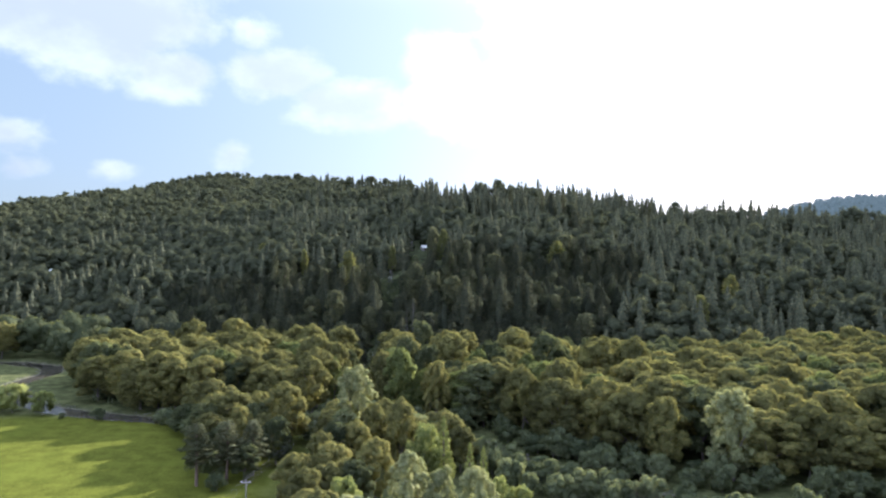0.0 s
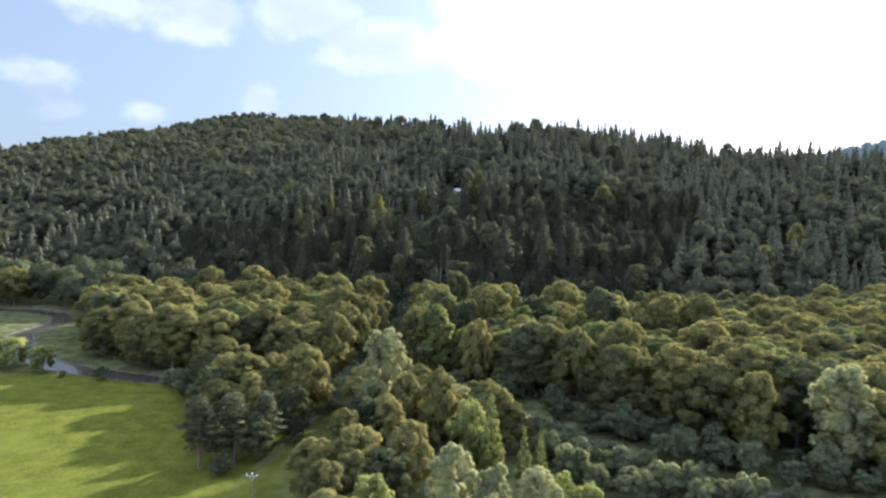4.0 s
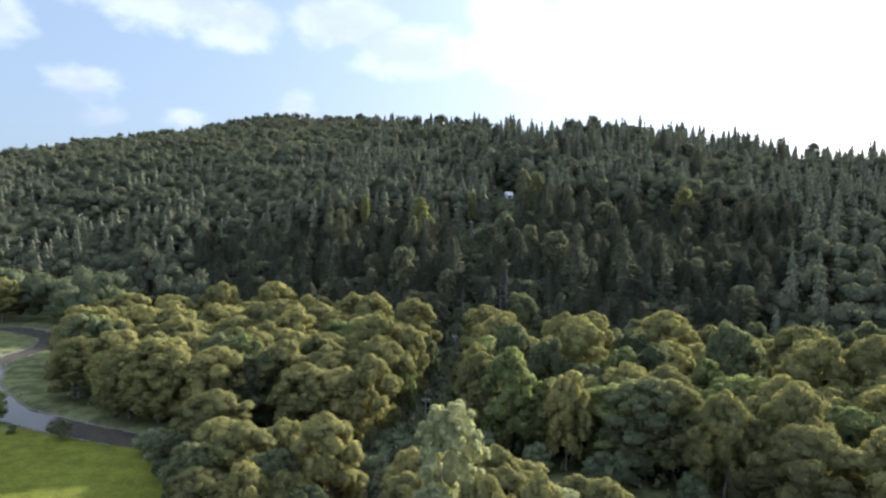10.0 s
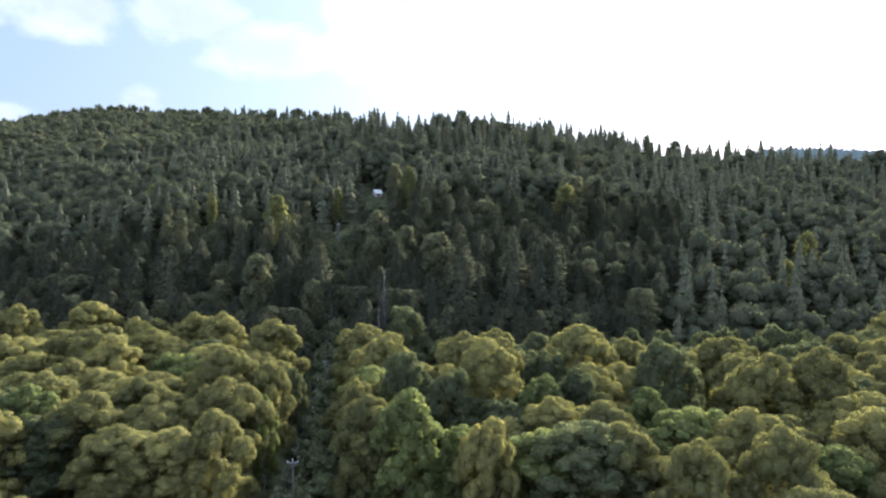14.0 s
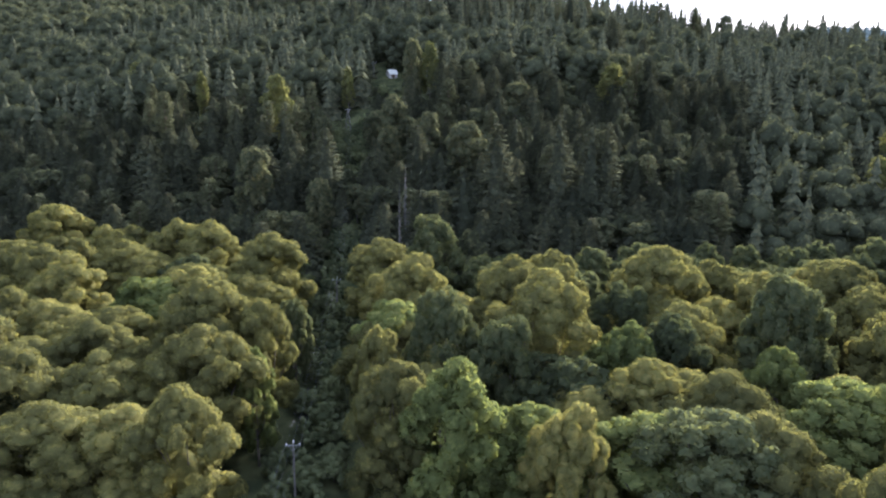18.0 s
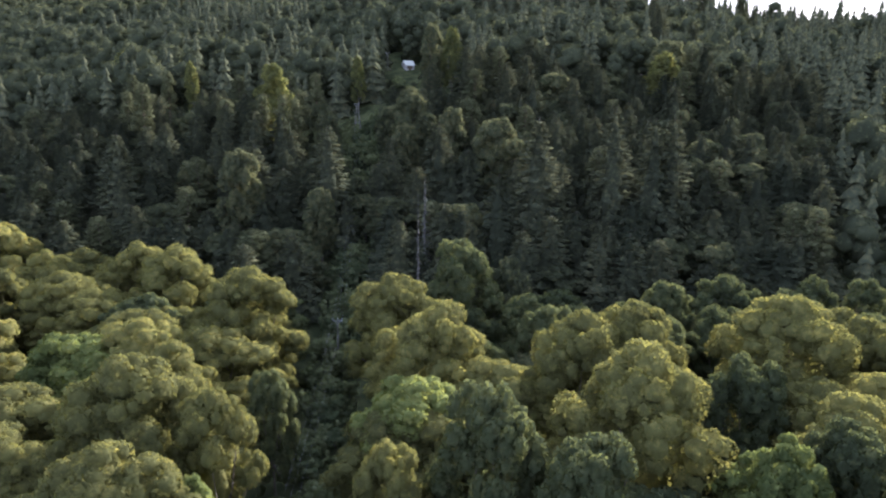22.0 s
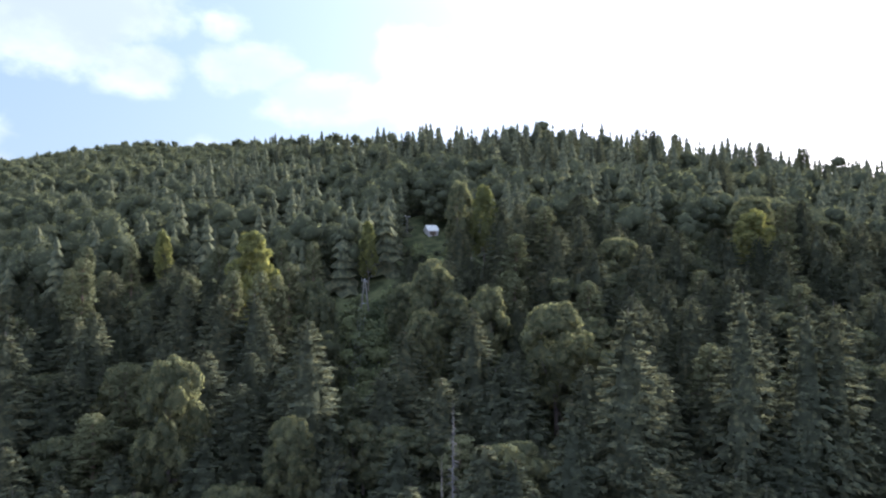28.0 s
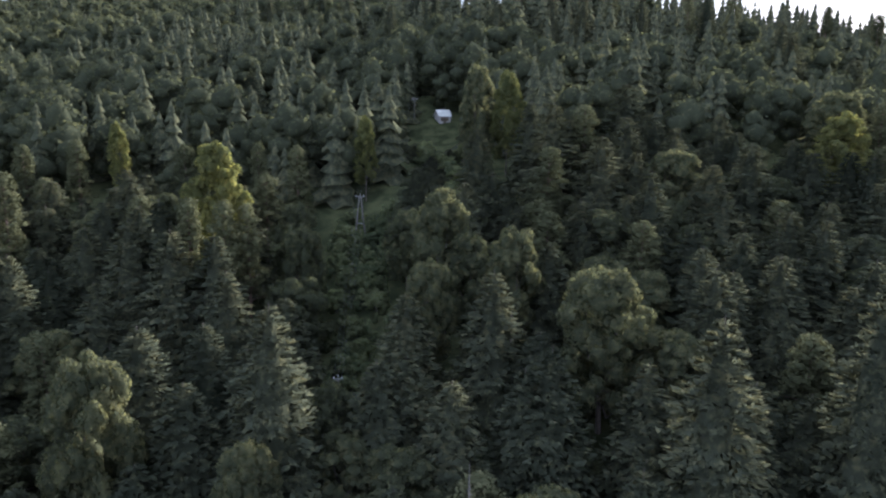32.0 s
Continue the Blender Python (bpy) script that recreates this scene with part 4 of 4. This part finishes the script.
in_view = lambda x, y: (x > -0.72 * y - 15) & (x < 0.77 * y + 15) & on_slope(x, y)
belt = scatter(-420, 480, 325, 700, 10.2, lambda x, y: in_view(x, y) & ~near_slope(x, y))
conif, broad_ = split(belt, 0.46)
spruces, rounds = [far_spruce() for _ in range(8)], [far_round() for _ in range(6)]
wood("spruce_wood", conif, spruces, M_SPRUCE, "dark spruce forest covering the hillside", 0.72, 1.12)
wood("broadleaved_wood", broad_, rounds, M_HILLWOOD, "dark green broadleaved forest covering the hillside", 0.8, 1.3)
upper = scatter(-900, 520, 700, 1260, 13.5, lambda x, y: in_view(x, y))
conif, broad_ = split(upper, 0.36)
small_rounds = [far_round(n=5, leafy=34, size=0.70) for _ in range(5)]
wood("upper_spruce_wood", conif, spruces, M_SPRUCE, "distant spruce forest on the upper hill", 0.7, 1.1)
wood("upper_broadleaved_wood", broad_, small_rounds, M_HILLWOOD, "distant broadleaved forest on the upper hill", 0.9, 1.35)
side = scatter(110, 330, 130, 340, 10, lambda x, y: in_grove(x, y) & (x > 8 + y * 0.70))
wood("riverside_wood", side, rounds, M_ALDER, "willow and alder wood along the river", 1.0, 1.5)
side = scatter(-330, -140, 330, 460, 10, lambda x, y: in_grove(x, y) & (x < -145))
wood("upstream_wood", side, rounds, M_ALDER, "willow and alder wood by the upper river bend", 1.0, 1.5)
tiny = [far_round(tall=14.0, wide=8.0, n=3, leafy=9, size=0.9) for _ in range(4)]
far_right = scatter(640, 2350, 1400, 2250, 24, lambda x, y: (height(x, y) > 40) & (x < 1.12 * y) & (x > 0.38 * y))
# the haze on this wood is emission in its material
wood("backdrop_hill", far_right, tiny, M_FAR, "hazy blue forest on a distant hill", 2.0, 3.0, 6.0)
low_growth = scatter(-150, 130, 150, 350, 5.0, lambda x, y: (in_grove(x, y) | ((np.abs(x - line_x(y)) < 6) & (y > 236))) & (river_distance(x, y) > 8.5) & (np.abs(x + 10) < 30 + y * 0.3), False)
wood("undergrowth", low_growth, tiny, M_SHRUB, "low green undergrowth on the woodland floor", 0.16, 0.34)
plant("hillwood", -7.4, 378.0, 12.5, 8)
plant("hillwood", -4.5, 371.0, 11.0, 8)
plant("spruce", -9.5, 368.0, 14.0, 6)
lane_growth = scatter(-14, 6, 325, 450, 3.2, lambda x, y: np.abs(x - line_x(y)) < 7, False)
wood("clearing_growth", lane_growth, tiny, M_SHRUB, "low bushes in the clearing under the power line", 0.14, 0.30)
slope_growth = scatter(-80, 110, 328, 440, 4.5, lambda x, y: on_slope(x, y) & (np.abs(x - 5) < 26 + (y - 330) * 0.5), False)
wood("slope_growth", slope_growth, tiny, M_HILLWOOD, "low young growth under the trees of the slope", 0.18, 0.36)

# ---- power line ----


def part(name, bm, mat, parent, label=""):
    """Links a bmesh as one mesh object under a thing or a part."""
    me = bpy.data.meshes.new(name)
    bm.to_mesh(me)
    bm.free()
    me.materials.append(mat)
    ob = new(name, me)
    ob.parent = parent
    return tagged(ob, label)


def box(sx, sy, sz, at=(0, 0, 0), bevel=0.01, turn=None):
    bm = bmesh.new()
    bmesh.ops.create_cube(bm, size=1, matrix=Matrix.Translation(at) @ (turn or Matrix()) @ Matrix.Diagonal((sx, sy, sz, 1)))
    if bevel:
        bmesh.ops.bevel(bm, geom=bm.edges[:], offset=bevel, segments=1, affect="EDGES")
    return bm


def rod(a, b, ra, rb, sides=10):
    """A tapered round bar from a to b."""
    a, b = Vector(a), Vector(b)
    bm = bmesh.new()
    q = (b - a).to_track_quat("Z", "Y").to_matrix().to_4x4()
    bmesh.ops.create_cone(bm, cap_ends=True, segments=sides, radius1=ra, radius2=rb, depth=(b - a).length, matrix=Matrix.Translation((a + b) / 2) @ q)
    return bm


def insulator(at):
    """A ribbed pin insulator on its pin."""
    bm = bmesh.new()
    prof = [(0.02, -0.12), (0.02, 0.0), (0.075, 0.01), (0.045, 0.06), (0.085, 0.07), (0.05, 0.13), (0.055, 0.18), (0.03, 0.22)]
    rings = []
    for r, z in prof:
        rings.append([bm.verts.new((at[0] + r * math.cos(k * 0.785), at[1] + r * math.sin(k * 0.785), at[2] + z)) for k in range(8)])
    for lo, hi in zip(rings, rings[1:]):
        for k in range(8):
            bm.faces.new((lo[k], lo[(k + 1) % 8], hi[(k + 1) % 8], hi[k]))
    bm.faces.new(rings[-1])
    bm.faces.new(rings[0][::-1])
    return bm


def power_pole(x, y, heading, tall=9.6, frame_kind="single", span=1.9):
    e = new("power_pole")
    e.matrix_world = pose(x, y, level(x, y), 0, 0, heading)
    tagged(e, "grey concrete power pole with a steel crossarm and three insulators" if frame_kind == "single" else "grey A-shaped power pole with two splayed legs and a crossarm", "power pole", "poles of the power line")
    arm_z = tall - 0.25
    if frame_kind == "single":
        part("post", rod((0, 0, -1.5), (0, 0, tall), 0.17, 0.10), M_CONCRETE, e)
    else:
        part("leg", rod((-1.35, 0, -1.5), (-0.12, 0, tall), 0.17, 0.11), M_CONCRETE, e)
        part("leg", rod((1.35, 0, -1.5), (0.12, 0, tall), 0.17, 0.11), M_CONCRETE, e)
        part("tie", box(1.5, 0.10, 0.12, (0, 0, tall * 0.42)), M_STEEL, e)
    part("crossarm", box(span, 0.10, 0.12, (0, -0.13, arm_z)), M_STEEL, e, "galvanised steel crossarm")
    for s in (-1, 1):
        part("brace", rod((s * span * 0.32, -0.12, arm_z), (s * 0.08, -0.12, arm_z - 0.75), 0.025, 0.025, 6), M_STEEL, e)
    tips = []
    for px, pz in ((0.1 - span / 2, arm_z + 0.15), (0.0, tall + 0.12), (span / 2 - 0.1, arm_z + 0.15)):
        part("insulator", insulator((px, -0.13 if px else 0, pz)), M_PORCELAIN, e, "white porcelain insulator")
        tips.append(e.matrix_world @ Vector((px, -0.13 if px else 0, pz + 0.2)))
    return tips


heads = []
for k, (x, y) in enumerate(POLES):
    heads.append(power_pole(x, y, -4.0, 10.3 if k == 4 else 9.6, "frame" if k == 4 else "single", 1.3 if k == 3 else 1.9))
heads.append(power_pole(8.2, 512, -10.0, 7.2))
behind = [h + Vector((-14, -95, 0.5)) for h in heads[0]]
for wire in range(3):
    pts, radii = [], []
    for a, b in zip([behind[wire]] + [h[wire] for h in heads], [h[wire] for h in heads]):
        for s in np.linspace(0, 1, 12, endpoint=False):
            p = a.lerp(b, float(s))
            pts.append((p.x, p.y, p.z - 4 * 1.3 * s * (1 - s)))
    pts.append(tuple(heads[-1][wire]))
    me = mesh_from("wire", [tube(pts, [0.006] * len(pts), 5)], M_WIRE)
    tagged(new("power_wire", me), "thin aluminium power wire strung between the poles", "wire", "wires of the power line")

# ---- houses on the slope ----


def where_level(x0, y0, slope, z):
    """Up the slope along a line of sight, the spot whose ground is at z."""
    ys = np.arange(y0 - 40, y0 + 60, 0.5)
    xs = x0 + (ys - y0) * slope
    k = int(np.argmin(np.abs(height(xs, ys) - z)))
    return float(xs[k]), float(ys[k])


HOUSE = where_level(16.8, 511, 0.075, 60.6)


def gable_house(x, y, turn, long, deep, wall, rise, label, name="house"):
    """A small house: plastered walls, a two-sided sheet roof, door, windows, chimney."""
    e = new(name)
    ground_z = min(level(x + dx, y + dy) for dx in (-2, 2) for dy in (-2, 2))
    e.matrix_world = pose(x, y, ground_z, 0, 0, turn)
    tagged(e, label, "house")
    bm = bmesh.new()
    hx, hy = long / 2, deep / 2
    foot = [bm.verts.new(p) for p in ((-hx, -hy, -1.5), (hx, -hy, -1.5), (hx, hy, -1.5), (-hx, hy, -1.5))]
    eave = [bm.verts.new(p) for p in ((-hx, -hy, wall), (hx, -hy, wall), (hx, hy, wall), (-hx, hy, wall))]
    peak = [bm.verts.new((s * hx, 0, wall + rise)) for s in (-1, 1)]
    for k in range(4):
        bm.faces.new((foot[k], foot[(k + 1) % 4], eave[(k + 1) % 4], eave[k]))
    bm.faces.new((eave[0], peak[0], eave[3]))
    bm.faces.new((eave[1], eave[2], peak[1]))
    part("wall", bm, M_RENDERWALL, e)
    slope = math.atan2(rise, hy)
    run = math.hypot(rise, hy) + 0.5
    for s in (-1, 1):
        t = Matrix.Rotation(-s * slope, 4, "X")
        mid = Vector((0, s * (hy + 0.3) / 2, wall + rise / 2 + 0.06))
        roof = part("roof", box(long + 0.9, run, 0.10, mid, 0.02, t), M_ROOF, e, "pale metal roof sheet")
        for k in range(7):
            part("seam", box(0.05, run, 0.05, mid + Vector((-hx + long * k / 6, -s * 0.0, 0.07)), 0, t), M_ROOF, roof)
    part("chimney", box(0.5, 0.5, 1.5, (hx * 0.4, 0.5, wall + rise), 0.02), M_STONE, e)
    for wx in (-hx * 0.5, hx * 0.45):
        win = part("window", box(0.9, 0.10, 1.1, (wx, -hy - 0.02, wall * 0.58), 0.01), M_DARKWOOD, e, "small dark window")
        part("sill", box(1.1, 0.22, 0.06, (wx, -hy - 0.08, wall * 0.58 - 0.6), 0.01), M_RENDERWALL, win)
    part("door", box(0.95, 0.10, 2.0, (0, -hy - 0.02, 1.0), 0.01), M_DARKWOOD, e)
    return e


gable_house(HOUSE[0], HOUSE[1], 22, 3.8, 3.4, 2.3, 1.7, "small white house with a pale metal roof in the hillside trees")
gable_house(2.0, 503, -14, 4.0, 3.2, 2.1, 1.2, "low grey shed with a pale roof among hillside trees", "shed")
gable_house(-27.5, 524, 30, 4.2, 3.4, 2.2, 1.6, "small pale hut hidden among hillside trees", "hut")
gable_house(-268, 556, 20, 6.5, 5.5, 3.0, 2.4, "white house on the far wooded slope")
gable_house(-256, 566, -15, 6.0, 5.0, 2.8, 2.2, "white cottage on the far wooded slope", "cottage")
gable_house(-262, 526, 10, 4.0, 3.5, 3.2, 1.5, "narrow white outbuilding on the far wooded slope", "outbuilding")

# ---- stones along the water's edge ----
stones = []
for k in range(900):
    j = int(rng.integers(3, len(RIVER) - 1))
    s = rng.uniform()
    (ax, ay), (bx, by) = RIVER[j - 1], RIVER[j]
    d = unit(np.array([by - ay, ax - bx, 0.0]))
    off = rng.choice([-1, 1]) * rng.uniform(4.0, 6.4)
    x, y = ax + (bx - ax) * s + d[0] * off, ay + (by - ay) * s + d[1] * off
    r = rng.uniform(0.10, 0.34)
    stones.append((np.array([x, y, level(x, y)]) + ICO_V1 * r * rng.uniform(0.6, 1.3, 3) * [1, 1, 0.6], ICO_F1))
tagged(new("gravel", mesh_from("gravel", stones, M_STONE)), "grey river stones along the water's edge", "stones", kind="stuff")
